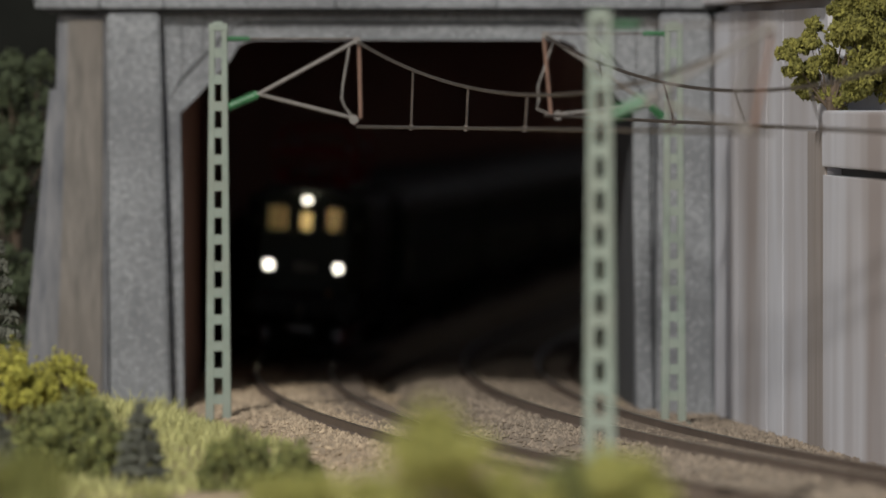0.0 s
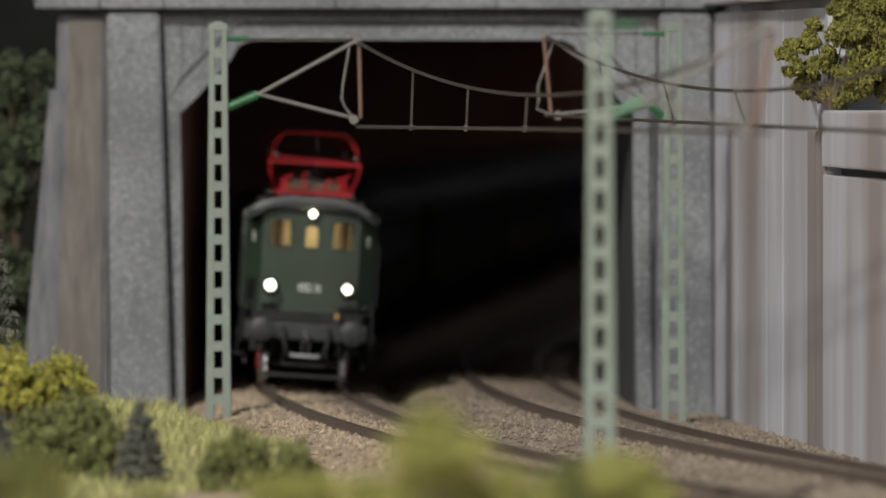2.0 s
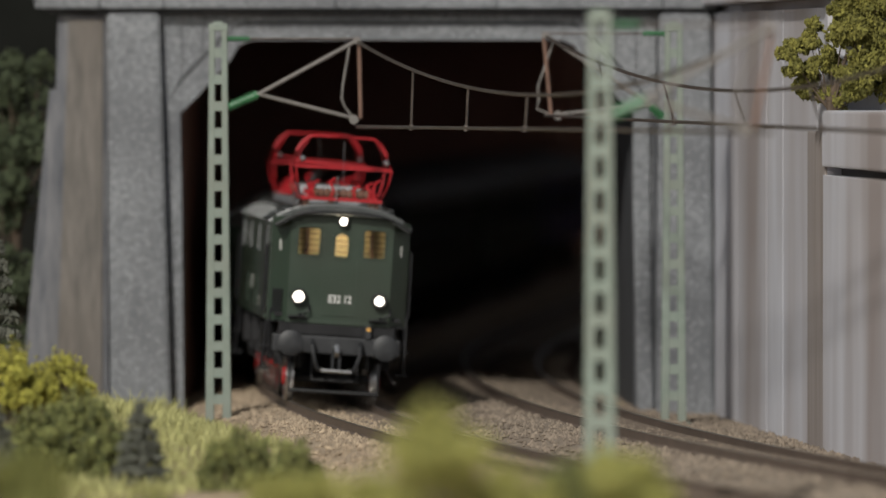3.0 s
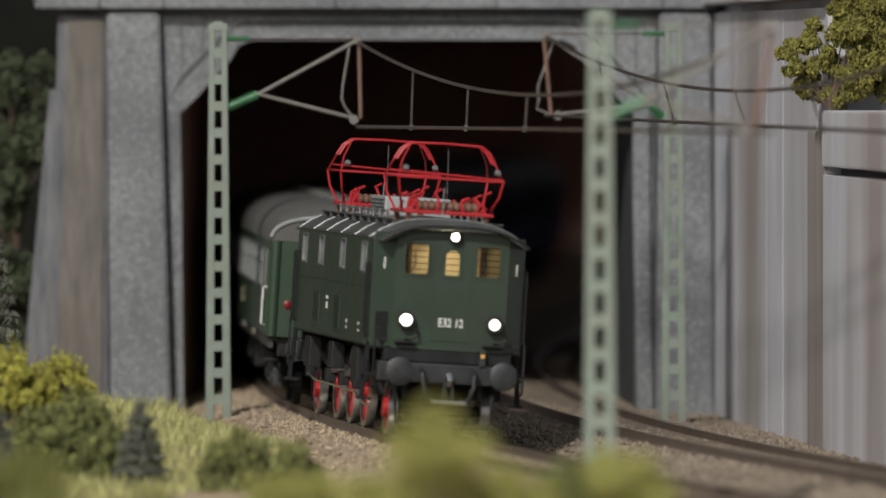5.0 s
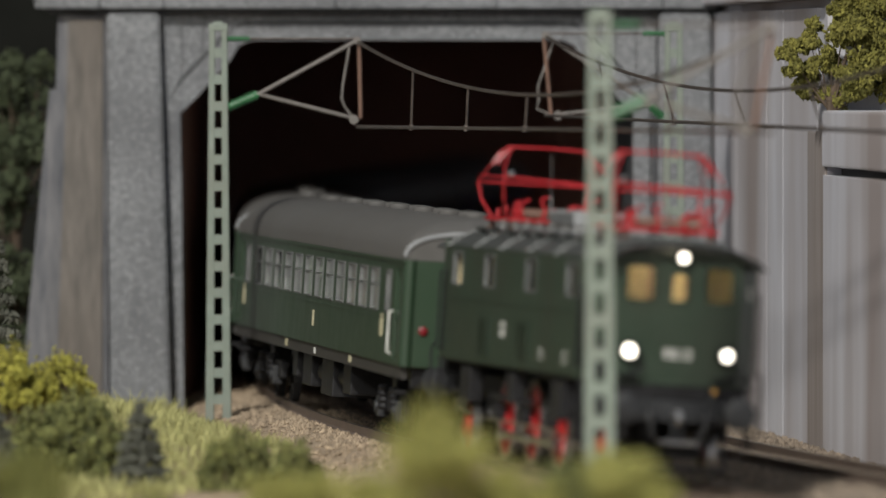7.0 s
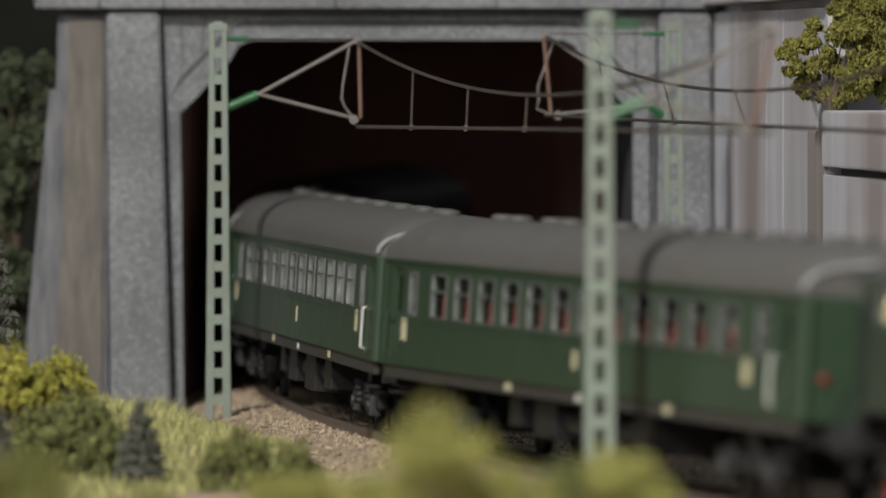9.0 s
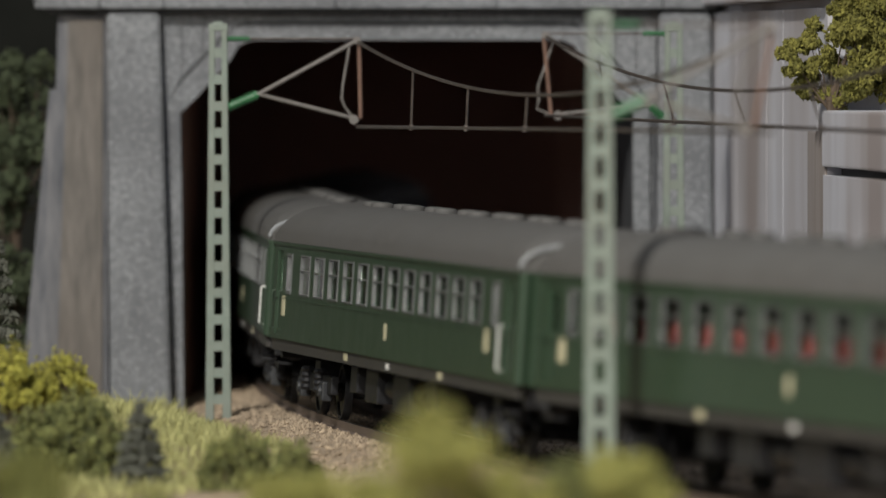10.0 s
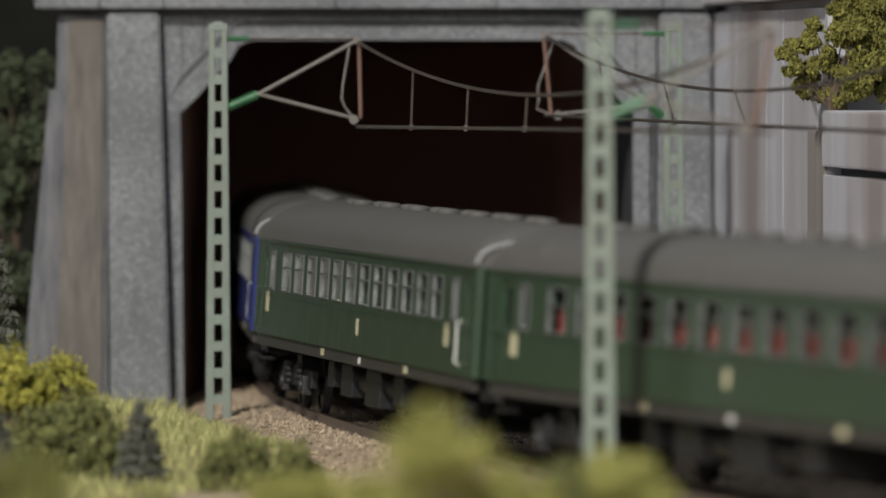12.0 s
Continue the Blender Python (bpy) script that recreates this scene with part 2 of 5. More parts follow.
def heading(y):
    """The way of travel at depth y, and the way to the train's left."""
    d = (line_x(y + 0.05) - line_x(y - 0.05)) / 0.1
    f = Vector((-d, -1, 0)).normalized()
    return f, Vector((-f.y, f.x, 0))


DEPTHS = np.arange(345.0, 30.0, -0.25)
PLAN = np.array([line_x(v) for v in DEPTHS])
ARC = np.concatenate([[0], np.cumsum(np.hypot(np.diff(PLAN), np.diff(DEPTHS)))])
GAP = 4.1


def on_line(s):
    return Vector((float(np.interp(s, ARC, PLAN)), float(np.interp(s, ARC, DEPTHS)), 0))


# ---- setting ----
def ground_height(x, y):
    """Level by the tracks, a bank that rises to the visitor's left and in front."""
    d = x - line_x(y)
    z = -0.42
    if d < -1.9 and y > 128 and x > -14:
        rise = min(1.35, 0.33 * (-1.9 - d))
        z += rise * min(1.0, max(0.0, (177 - y) / 22)) * min(1.0, max(0.0, (y - 151) / 9))
    if d > GAP + 1.2 and y < 184:
        z -= 0.4
    n = noise.noise((x * 0.5, y * 0.5, 3.1)) * 0.16 + noise.noise((x * 1.7, y * 1.7, 7.7)) * 0.07
    return z + n


def build_ground():
    bm = nb()
    xs = np.concatenate([np.arange(-96, -12, 4.0), np.arange(-12, 12, 0.4), np.arange(12, 100, 4.0)])
    ys = np.concatenate([np.arange(-40, 110, 5.0), np.arange(110, 192, 0.6), np.arange(192, 350, 4.0)])
    grid = [[bm.verts.new((x, y, ground_height(x, y))) for x in xs] for y in ys]
    for a, b in zip(grid, grid[1:]):
        for i in range(len(xs) - 1):
            bm.faces.new((a[i], a[i + 1], b[i + 1], b[i]))
    return tagged(part("ground", bm, M_SOIL, smooth=True), "sandy model ground with a rising grassy bank", "ground", kind="structure")


def ribbon(name, offset, prof, y0, y1, material, step=0.8, rough=0.0, bank=0.0):
    """A cross profile (across to the train's left, height) swept along a track."""
    bm = nb()
    rings = []
    y = y0
    tb = math.tan(radians(bank))
    while y >= y1:
        f, l = heading(y)
        c = Vector((line_x(y), y, 0)) + l * offset
        ring = []
        for a, h in prof:
            p = c + l * a + Vector((0, 0, h - tb * a))
            if rough:
                p.z += noise.noise((p.x * 1.3, p.y * 1.3, 5)) * rough
            ring.append(bm.verts.new(p))
        rings.append(ring)
        y -= step
    n = len(prof)
    for r0, r1 in zip(rings, rings[1:]):
        for i in range(n - 1):
            bm.faces.new((r0[i], r0[i + 1], r1[i + 1], r1[i]))
    return part(name, bm, material, smooth=True)


def build_track(offset, label, bank):
    edge = [(2.2, -0.5), (2.7, -0.75)] if offset == 0 else [(2.3, -0.27), (3.7, -0.24)]
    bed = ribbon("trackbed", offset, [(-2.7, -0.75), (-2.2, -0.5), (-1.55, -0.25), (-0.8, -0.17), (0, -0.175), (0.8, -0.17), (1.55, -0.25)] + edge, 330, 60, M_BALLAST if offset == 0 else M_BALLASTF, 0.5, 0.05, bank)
    tagged(bed, "tan crushed-stone ballast bed under the " + label, "ballast", kind="structure")
    tr = thing("railway_track", "brown-sided steel rails on dark sleepers, " + label, "track", kind="structure")
    for side in (-0.74, 0.74):
        r = ribbon("rail", offset, [(side - 0.065, -0.16), (side - 0.03, -0.13), (side - 0.03, -0.05), (side - 0.04, 0.0), (side + 0.04, 0.0), (side + 0.03, -0.05), (side + 0.03, -0.13), (side + 0.065, -0.16)], 330, 60, M_RAIL, 0.8, 0, bank)
        r.parent = tr
        h = ribbon("rail_head", offset, [(side - 0.03, 0.002), (side - 0.02, 0.006), (side + 0.02, 0.006), (side + 0.03, 0.002)], 330, 60, M_RAILTOP, 0.8, 0, bank)
        h.parent = r
    me = mesh_of("sleeper", boxm(-0.13, 0.13, -1.3, 1.3, -0.30, -0.155, 0.015), M_SLEEPER)
    y = 214.0
    while y > 126:
        f, l = heading(y)
        c = Vector((line_x(y), y, 0)) + l * offset
        part("sleeper", me, None, tr, at=(c.x, c.y, 0, 0, 0, math.degrees(math.atan2(f.y, f.x))))
        y -= 0.66


PX, PY = -4.92, 186.0      # left jamb, face of the portal
XR = 3.56                  # right jamb
NEARER = Matrix.Translation((0, 0, 0.136 * K)) @ Matrix.Scale(0.977, 4)   # the portal kit is a touch under scale


def build_portal():
    """Concrete portal: wall with a chamfered opening, collar, pillars and cornice."""
    op = [(PX + 0.07, -0.6), (PX + 0.03, 3.4), (PX, 5.05), (PX + 0.28, 5.32), (PX + 0.95, 6.06), (PX + 1.1, 6.32), (PX + 1.35, 6.42),
          (XR - 1.35, 6.42), (XR - 1.1, 6.32), (XR - 0.95, 6.06), (XR - 0.28, 5.32), (XR, 5.05), (XR, 3.4), (XR + 0.08, -0.6)]
    wall = thing("tunnel_portal", "speckled grey concrete tunnel portal with pillars and cornice", "tunnel portal", kind="structure")
    wall.matrix_basis = NEARER
    # wall face: left leg, lintel and right leg, quad by quad round the opening
    xl, xr, zt = -6.5, 6.2, 7.3
    quads = [((xl, a[1]), a, b, (xl, b[1])) for a, b in zip(op[:3], op[1:4])]
    quads += [((xl, op[3][1]), op[3], (op[3][0], zt), (xl, zt))]
    quads += [(a, b, (b[0], zt), (a[0], zt)) for a, b in zip(op[3:10], op[4:11])]
    quads += [(op[10], (xr, op[10][1]), (xr, zt), (op[10][0], zt))]
    quads += [(a, (xr, a[1]), (xr, b[1]), b) for a, b in zip(op[10:13], op[11:14])]
    bm = nb()
    for q in quads:
        for y in (PY + 0.28, PY + 1.3):
            bm.faces.new([bm.verts.new((x, y, z)) for x, z in q])
    rim_line = [(xl, op[0][1])] + op + [(xr, op[13][1]), (xr, zt), (xl, zt)]
    for (xa, za), (xb, zb) in zip(rim_line, rim_line[1:] + rim_line[:1]):
        bm.faces.new([bm.verts.new(v) for v in ((xa, PY + 0.28, za), (xb, PY + 0.28, zb), (xb, PY + 1.3, zb), (xa, PY + 1.3, za))])
    bmesh.ops.remove_doubles(bm, verts=bm.verts, dist=0.001)
    part("wall", bm, M_CONC, wall)
    # collar round the opening, proud of the wall
    bm = nb()
    inner = op
    outer = [(PX - 0.36, -0.6), (PX - 0.30, 3.4), (PX - 0.30, 5.25), (PX - 0.06, 5.55), (PX + 0.72, 6.36), (PX + 0.95, 6.62), (PX + 1.2, 6.72),
             (XR - 1.2, 6.72), (XR - 0.95, 6.62), (XR - 0.72, 6.36), (XR + 0.06, 5.55), (XR + 0.30, 5.25), (XR + 0.30, 3.4), (XR + 0.36, -0.6)]
    for i in range(len(inner) - 1):
        q = [inner[i], inner[i + 1], outer[i + 1], outer[i]]
        F = [bm.verts.new((x, PY + 0.14, z)) for x, z in q]
        G = [bm.verts.new((x, PY + 0.277, z)) for x, z in q]
        bm.faces.new(F)
        for a in range(4):
            b = (a + 1) % 4
            bm.faces.new((F[a], F[b], G[b], G[a]))
    bmesh.ops.remove_doubles(bm, verts=bm.verts, dist=0.001)
    part("collar", bm, M_CONC, wall, "grey concrete collar round the opening")
    # tapered pillars
    for x0, x1, x2, x3, nm in ((-6.28, -5.30, -6.20, -5.08, "pillar"), (4.03, 4.99, 3.98, 5.06, "pillar")):
        bm = nb()
        lo = [(x2, PY - 0.42), (x3, PY - 0.42), (x3, PY + 0.277), (x2, PY + 0.277)]
        hi = [(x0, PY - 0.30), (x1, PY - 0.30), (x1, PY + 0.277), (x0, PY + 0.277)]
        A = [bm.verts.new((x, y, -0.8)) for x, y in lo]
        B = [bm.verts.new((x, y, 6.93)) for x, y in hi]
        for i in range(4):
            j = (i + 1) % 4
            bm.faces.new((A[i], A[j], B[j], B[i]))
        bm.faces.new(A)
        bm.faces.new(B)
        bmesh.ops.bevel(bm, geom=[e for e in bm.edges], offset=0.05, segments=2, affect="EDGES")
        part(nm, bm, M_CONC, wall, "tapered speckled concrete pillar")
    # strip between collar and right pillar, darker than the wall
    part("infill", boxm(XR + 0.37, 3.99, PY + 0.2, PY + 0.277, -0.7, 5.05), M_RLINING, wall, "dark concrete strip beside the pillar")
    # upper facing between pillars and collar, planked from rough shuttering
    gx = [PX - 0.36, PX - 0.30, PX - 0.06, PX + 0.72, PX + 0.95, PX + 1.2, XR - 1.2, XR - 0.95, XR - 0.72, XR + 0.06, XR + 0.30, XR + 0.36]
    gz = [5.10, 5.31, 5.62, 6.43, 6.68, 6.77, 6.77, 6.68, 6.43, 5.62, 5.31, 5.10]
    # shallow groove: a flat black strip gives it the dark of a deep one
    low, high = outer[2:12], list(zip(gx, gz))[1:-1]
    bm = nb()
    for i in range(len(low) - 1):
        bm.faces.new([bm.verts.new((x, PY + 0.15, z)) for x, z in (low[i], low[i + 1], high[i + 1], high[i])])
    bmesh.ops.remove_doubles(bm, verts=bm.verts, dist=0.001)
    part("joint", bm, M_LBLACK, wall, "black strip for the joint's shade round the collar")
    x = -5.27
    k = 0
    while x < 3.99:
        w = 0.386
        a, b = x + 0.008, x + w - 0.008
        za, zb = float(np.interp(a, gx, gz)), float(np.interp(b, gx, gz))
        part("plank", prism(nb(), [(a, za), (b, zb), (b, 6.93), (a, 6.93)], PY + 0.10 + 0.012 * (k % 3), PY + 0.277), M_CONC, wall)
        x += w
        k += 1
    # cornice of stone slabs
    xs = [-7.62, -6.4, -5.2, -2.0, 1.0, 4.1, 5.2]
    for a, b in zip(xs, xs[1:]):
        part("cornice", boxm(a + 0.006, b - 0.006, PY - 0.43, PY + 0.9, 7.01, 7.75, 0.05), M_CONC, wall)
    # the shade line under the cornice is put in as a black strip
    part("cornice_bed", boxm(-7.4, 5.0, PY - 0.25, PY + 0.9, 6.93, 7.01), M_LBLACK, wall, "black strip for the shade under the cornice")
    # left wing with battered edge
    wing = thing("wing_wall", "weathered brown-stained concrete wing wall beside the portal", "wall", kind="structure")
    wing.matrix_basis = NEARER
    bm = nb()
    prism(bm, [(-7.95, -0.8), (-7.36, 5.5), (-7.24, 5.5), (-7.2, 6.9), (-6.3, 6.9), (-6.26, -0.8)], PY + 0.02, PY + 0.27)
    part("wall", bm, M_WING, wing)
    part("facing", prism(nb(), [(-7.25, -0.8), (-7.0, 6.8), (-6.36, 6.8), (-6.38, -0.8)], PY - 0.05, PY + 0.02), M_WINGB, wing, "brown-stained facing slab")
    # tunnel lining
    tun = thing("tunnel", "dark unlit tunnel behind the portal", "tunnel", kind="structure")
    tun.matrix_basis = NEARER
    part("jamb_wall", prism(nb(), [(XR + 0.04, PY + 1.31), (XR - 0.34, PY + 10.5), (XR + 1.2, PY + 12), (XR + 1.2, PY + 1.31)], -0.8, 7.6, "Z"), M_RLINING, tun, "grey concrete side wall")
    part("side_lining", prism(nb(), [(-4.93, PY + 1.31), (-4.80, PY + 9.5), (-5.1, PY + 13), (-6.2, PY + 13), (-6.2, PY + 1.31)], -0.8, 7.6, "Z"), M_LINING, tun, "brown side wall just inside the portal")
    part("roof", boxm(-8, 8, PY + 1.31, 216, 7.61, 8.2), M_LINING, tun)
    part("end_wall", boxm(-8, 17, 357, 358, -0.8, 7.6), M_LINING, tun)
    # the side walls follow the curve of the line; the deep roof stops short of the far wall, an added unseen slot that
    # lets room light in
    for nm, prof, deep in (("lining", [(-2.3, -0.9), (-2.3, 7.5), (-3.2, 7.5), (-3.2, -0.9)], 183.3), ("lining", [(7.0, -0.9), (7.0, 7.5), (7.9, 7.5), (7.9, -0.9)], 183.3),
                           ("roof", [(-3.4, 7.52), (5.5, 7.52), (5.5, 8.0), (-3.4, 8.0)], 210.5)):
        lin = ribbon(nm, 0.0, prof, 348, deep, M_LINING, 1.5)
        lin.parent = tun
        lin.matrix_parent_inverse = NEARER.inverted()
    # dark hall behind and above
    back = boxm(-60, 60, 200, 201, 7.8, 60)
    tagged(part("backdrop", back, M_BACK), "plain dark backdrop behind the layout", "backdrop", kind="structure")
    tagged(part("backdrop", boxm(-60, -6.75, 200, 201, -3, 7.796), M_BACK), "plain dark backdrop behind the layout", "backdrop", kind="structure")


def build_side_wall():
    """Stained retaining wall that follows the far track, with a lower pier and coping."""
    w = thing("retaining_wall", "stained grey retaining wall of tall concrete panels", "wall", kind="structure")
    a, b = Vector((4.89, 182.3, 0)), Vector((6.36, 164.4, 0))
    d = (b - a).normalized()
    L = (b - a).length
    ang = math.degrees(math.atan2(d.y, d.x))
    w.matrix_basis = pose(a.x * K, a.y * K, 0, 0, 0, ang)
    # local: x along the wall towards the visitor, y to the outside (+y is behind)
    s = 1 if (Vector((-d.y, d.x, 0)).x > 0) else -1
    part("core", boxm(0, L, s * 0.2, s * 1.0, -0.9, 7.05), M_WALL, w)
    x = 0.0
    k = 0
    widths = (2.6, 1.9, 3.1, 1.6, 2.4, 2.9, 2.1)
    while x < L - 0.2:
        ww = min(widths[k % len(widths)], L - x)
        pr = (0.0, 0.012, 0.004, 0.016, 0.008)[k % 5]
        part("panel", boxm(x + 0.006, x + ww - 0.006, s * (0.0 - pr), s * 0.196, -0.9, 6.9), M_WALL, w)
        x += ww
        k += 1
    part("post", boxm(15.5, L - 0.02, -s * 0.05, s * 0.19, -0.9, 4.85, 0.04), M_POST, w, "brown-streaked end post")
    part("coping", boxm(-0.1, L + 0.1, -s * 0.25, s * 1.1, 7.055, 7.6, 0.04), M_WALL, w, "grey coping slab")
    q = thing("retaining_pier", "lower stained grey wall section with heavy coping", "wall", kind="structure")
    q.matrix_basis = pose(b.x * K, b.y * K, 0, 0, 0, ang)
    part("wall", boxm(0.0, 30, -s * 0.08, s * 1.2, -0.9, 4.13, 0.012), M_WALL, q)
    # black filling paints the shade below the coping slab
    part("joint", boxm(0.9, 30, s * 0.12, s * 1.1, 4.133, 4.267), M_LBLACK, q, "black strip for the joint's shade")
    part("coping", boxm(0.0, 30, -s * 0.10, s * 1.3, 4.27, 5.2, 0.04), M_WALL, q, "heavy grey coping slab")


build_ground()
build_track(0.0, "near track", BANK)
build_track(GAP, "far track", BANK)
build_portal()
build_side_wall()


# ---- overhead line ----
def build_mast(x, y, turn, label):
    """Lattice mast: two tapering channels joined by batten plates."""
    t = thing("catenary_mast", label, "mast", (x, y, 0, 0, 0, turn), "lattice masts of the overhead line")
    zs, w0, w1, h = -0.6, 0.23, 0.155, 6.65
    for s in (-1, 1):
        bm = nb()
        lo, hi = s * w0, s * w1
        q = [(lo, zs), (s * 0.075, zs), (s * 0.055, h), (hi, h)]
        prism(bm, q, -0.11, 0.11)
        bmesh.ops.bevel(bm, geom=list(bm.edges), offset=0.012, segments=1, affect="EDGES")
        part("channel", bm, M_MAST, t)
    n = 14
    for i in range(n + 1):
        z = 0.1 + (h - 0.12) * i / n
        w = 0.08
        for d in (-0.105, 0.085):
            part("batten", boxm(-w, w, d, d + 0.02, z - 0.085, z + 0.085), M_MAST, t)
    part("head", boxm(-w1 - 0.01, w1 + 0.01, -0.12, 0.12, h - 0.1, h + 0.03, 0.015), M_MAST, t)
    part("foot", boxm(-0.3, 0.3, -0.26, 0.26, -0.9, -0.36, 0.04), M_MAST, t, "pale concrete foot")
    return t


def insulator(bm, a, b, r):
    a, b = Vector(a), Vector(b)
    n = 7
    for i in range(n):
        p, q = a.lerp(b, i / n), a.lerp(b, (i + 0.55) / n)
        rod(bm, p, q, r, 10, r * 0.8)
        rod(bm, q, a.lerp(b, (i + 1) / n), r * 0.55, 8)
    return bm


def build_arm(mast_top, s, node, top, low, steady, label):
    """Cantilever in the mast's own cross plane. s: side of the mast, then (across, height) pairs."""
    x, y, turn = mast_top
    t = thing("catenary_cantilever", label, "cantilever", (x, y, 0, 0, 0, turn), "cantilevers of the overhead line")
    P = lambda q: (q[0], 0.0, q[1])
    m0 = (s * 0.18, node[1] - 0.22)
    part("insulator", insulator(nb(), P(m0), P(node), 0.105), M_INSUL, t, "ribbed green insulator", smooth=True)
    part("insulator", insulator(nb(), P((s * 0.16, top[1] + 0.03)), P((s * 0.55, top[1] + 0.03)), 0.06), M_INSUL, t, "ribbed green insulator", smooth=True)
    part("top_tie", rod(nb(), P((s * 0.55, top[1] + 0.03)), P((top[0], top[1] + 0.03)), 0.018), M_WIRE, t)
    part("strut", rod(nb(), P(node), P(top), 0.036, 8), M_ARM, t, "grey tube", smooth=True)
    part("lower_tube", rod(nb(), P(node), P(low), 0.034, 8), M_ARM, t, "grey tube", smooth=True)
    c = nb()
    rod(c, (top[0] + s * 0.03, 0, top[1]), (low[0] + s * 0.12, 0, low[1]), 0.036, 8)
    part("drop_tube", c, M_COPPER, t, "copper-brown drop tube", smooth=True)
    part("clamp", rod(rod(nb(), (top[0], -0.12, top[1]), (top[0], 0.12, top[1]), 0.07, 8), (low[0], -0.13, low[1] - 0.02), (low[0], 0.13, low[1] - 0.02), 0.085, 8), M_ARM, t)
    part("steady_arm", chain(nb(), [P((top[0] - s * 0.14, top[1] - 0.12)), P((steady[0] + s * 0.02, steady[1] + 0.25)), P(steady), P((steady[0] + s * 0.05, steady[1] - 0.14)), P((low[0] + s * 0.03, low[1] - 0.05))], 0.022), M_ARM, t)
    return t


def build_wire(a, b, za, zb, sag, ca, cb, drops, slant, label):
    """Messenger wire, contact wire and droppers from support a to support b."""
    t = thing("overhead_wire", label, "wire")
    A, B = Vector((*a, za)), Vector((*b, zb))

    def mess(u):
        p = A.lerp(B, u)
        return p - Vector((0, 0, 4 * sag * u * (1 - u)))

    def cont(u):
        p = A.lerp(B, u)
        return Vector((p.x, p.y, ca + (cb - ca) * u))
    part("messenger", chain(nb(), [mess(i / 28) for i in range(29)], 0.030, 7), M_WIRE, t, smooth=True)
    part("contact_wire", chain(nb(), [cont(i / 12) for i in range(13)], 0.030, 7), M_WIRE, t, smooth=True)
    for yd in drops:
        u = (yd - a[1]) / (b[1] - a[1])
        p, q = mess(u), cont(u + slant / (a[1] - b[1]))
        part("dropper", rod(rod(nb(), p, q, 0.02, 6), q - Vector((0, 0, 0.05)), q + Vector((0, 0, 0.05)), 0.04, 6), M_WIRE, t)
    return t


build_mast(-3.93, 174, 0, "pale green lattice catenary mast beside the portal")
build_mast(2.155, 136.6, 0, "pale green lattice catenary mast near the bushes")
build_mast(4.08, 176, 0, "pale green lattice catenary mast beside the retaining wall")
build_arm((-3.93, 174, 0), 1, (0.70, 5.44), (2.43, 6.38), (2.37, 5.02), (2.16, 5.36), "grey and copper cantilever with green insulators at the portal")
build_arm((4.08, 176, 0), -1, (-0.41, 5.24), (-2.27, 6.48), (-2.05, 5.08), (-2.38, 5.32), "grey and copper cantilever over the far track")
build_arm((2.155, 136.6, 0), 1, (0.62, 5.47), (2.35, 6.46), (2.0, 5.08), (1.88, 5.4), "grey and copper cantilever with green insulators on the near mast")
build_wire((-1.50, 174), (4.505, 136.6), 6.36, 6.43, 0.92, 4.87, 5.02, (167.8, 162.1, 156.4, 150.0, 144.0), -0.2, "sagging catenary wire with droppers over the near track")
build_wire((1.81, 176), (7.6, 140), 6.46, 6.45, 0.92, 5.06, 4.93, (170.6, 164.6, 158.4, 152.4), 1.0, "sagging catenary wire with droppers over the far track")


# ---- the train ----
VEHICLES, AXLES, RODS = [], [], []


def wheelset(parent, r, gauge_half, spokes, x, z, red, name="wheelset"):
    """An axle with two wheels; the wheel centre on the axle's own origin."""
    ax = part(name, rod(nb(), (0, -gauge_half, 0), (0, gauge_half, 0), 0.09, 8), M_LBLACK, parent, at=(x, 0, z))
    for s in (-1, 1):
        y0, y1 = s * (gauge_half - 0.07), s * (gauge_half + 0.07)
        bm = lathe(nb(), [(y0, r * 0.88), (y0, r), (y1, r * 0.985), (y1, r * 0.86), (y0, r * 0.86)], "Y", 28)
        part("tyre", bm, M_STEEL if red else M_LBLACK, ax, "bright steel tyre" if red else "", smooth=True)
        bm = nb()
        lathe(bm, [(y0, 0.16), (y1 + s * 0.05, 0.16)], "Y", 12)
        if spokes:
            sp = mesh_of("spoke", rod(nb(), (0.1, 0, 0), (r * 0.88, 0, 0), 0.055, 5), M_WRED)
            for i in range(spokes):
                part("spoke", sp, None, ax, at=(0, (y0 + y1) / 2, 0, 0, 360 * i / spokes, 0))
        if spokes == 0:
            lathe(bm, [(y0 + s * 0.03, r * 0.88), (y1 - s * 0.04, r * 0.88), (y1 - s * 0.02, 0.2)], "Y", 24)
        part("wheel_centre", bm, M_WRED if red else M_LBLACK, ax, "red spoked wheel centre" if red else "")
    AXLES.append((ax, x, 0, z, r))
    return ax


def text_part(body, size, at, rot, parent, name="number", wide=0.74, bold=0.0):
    cu = bpy.data.curves.new("lettering", "FONT")
    cu.body, cu.size, cu.extrude, cu.offset = body, 1.0, 0.02, bold
    cu.align_x, cu.align_y = "CENTER", "CENTER"
    tmp = bpy.data.objects.new("lettering", cu)
    me = bpy.data.meshes.new_from_object(tmp)
    bpy.data.objects.remove(tmp)
    me.transform(Matrix.Diagonal((wide * size * K, size * K, size * K, 1)))
    me.materials.clear()
    me.materials.append(M_WHITE)
    ob = part(name, me, None, parent, "white painted lettering")
    ob.matrix_basis = pose(at[0] * K, at[1] * K, at[2] * K, *rot)
    return ob


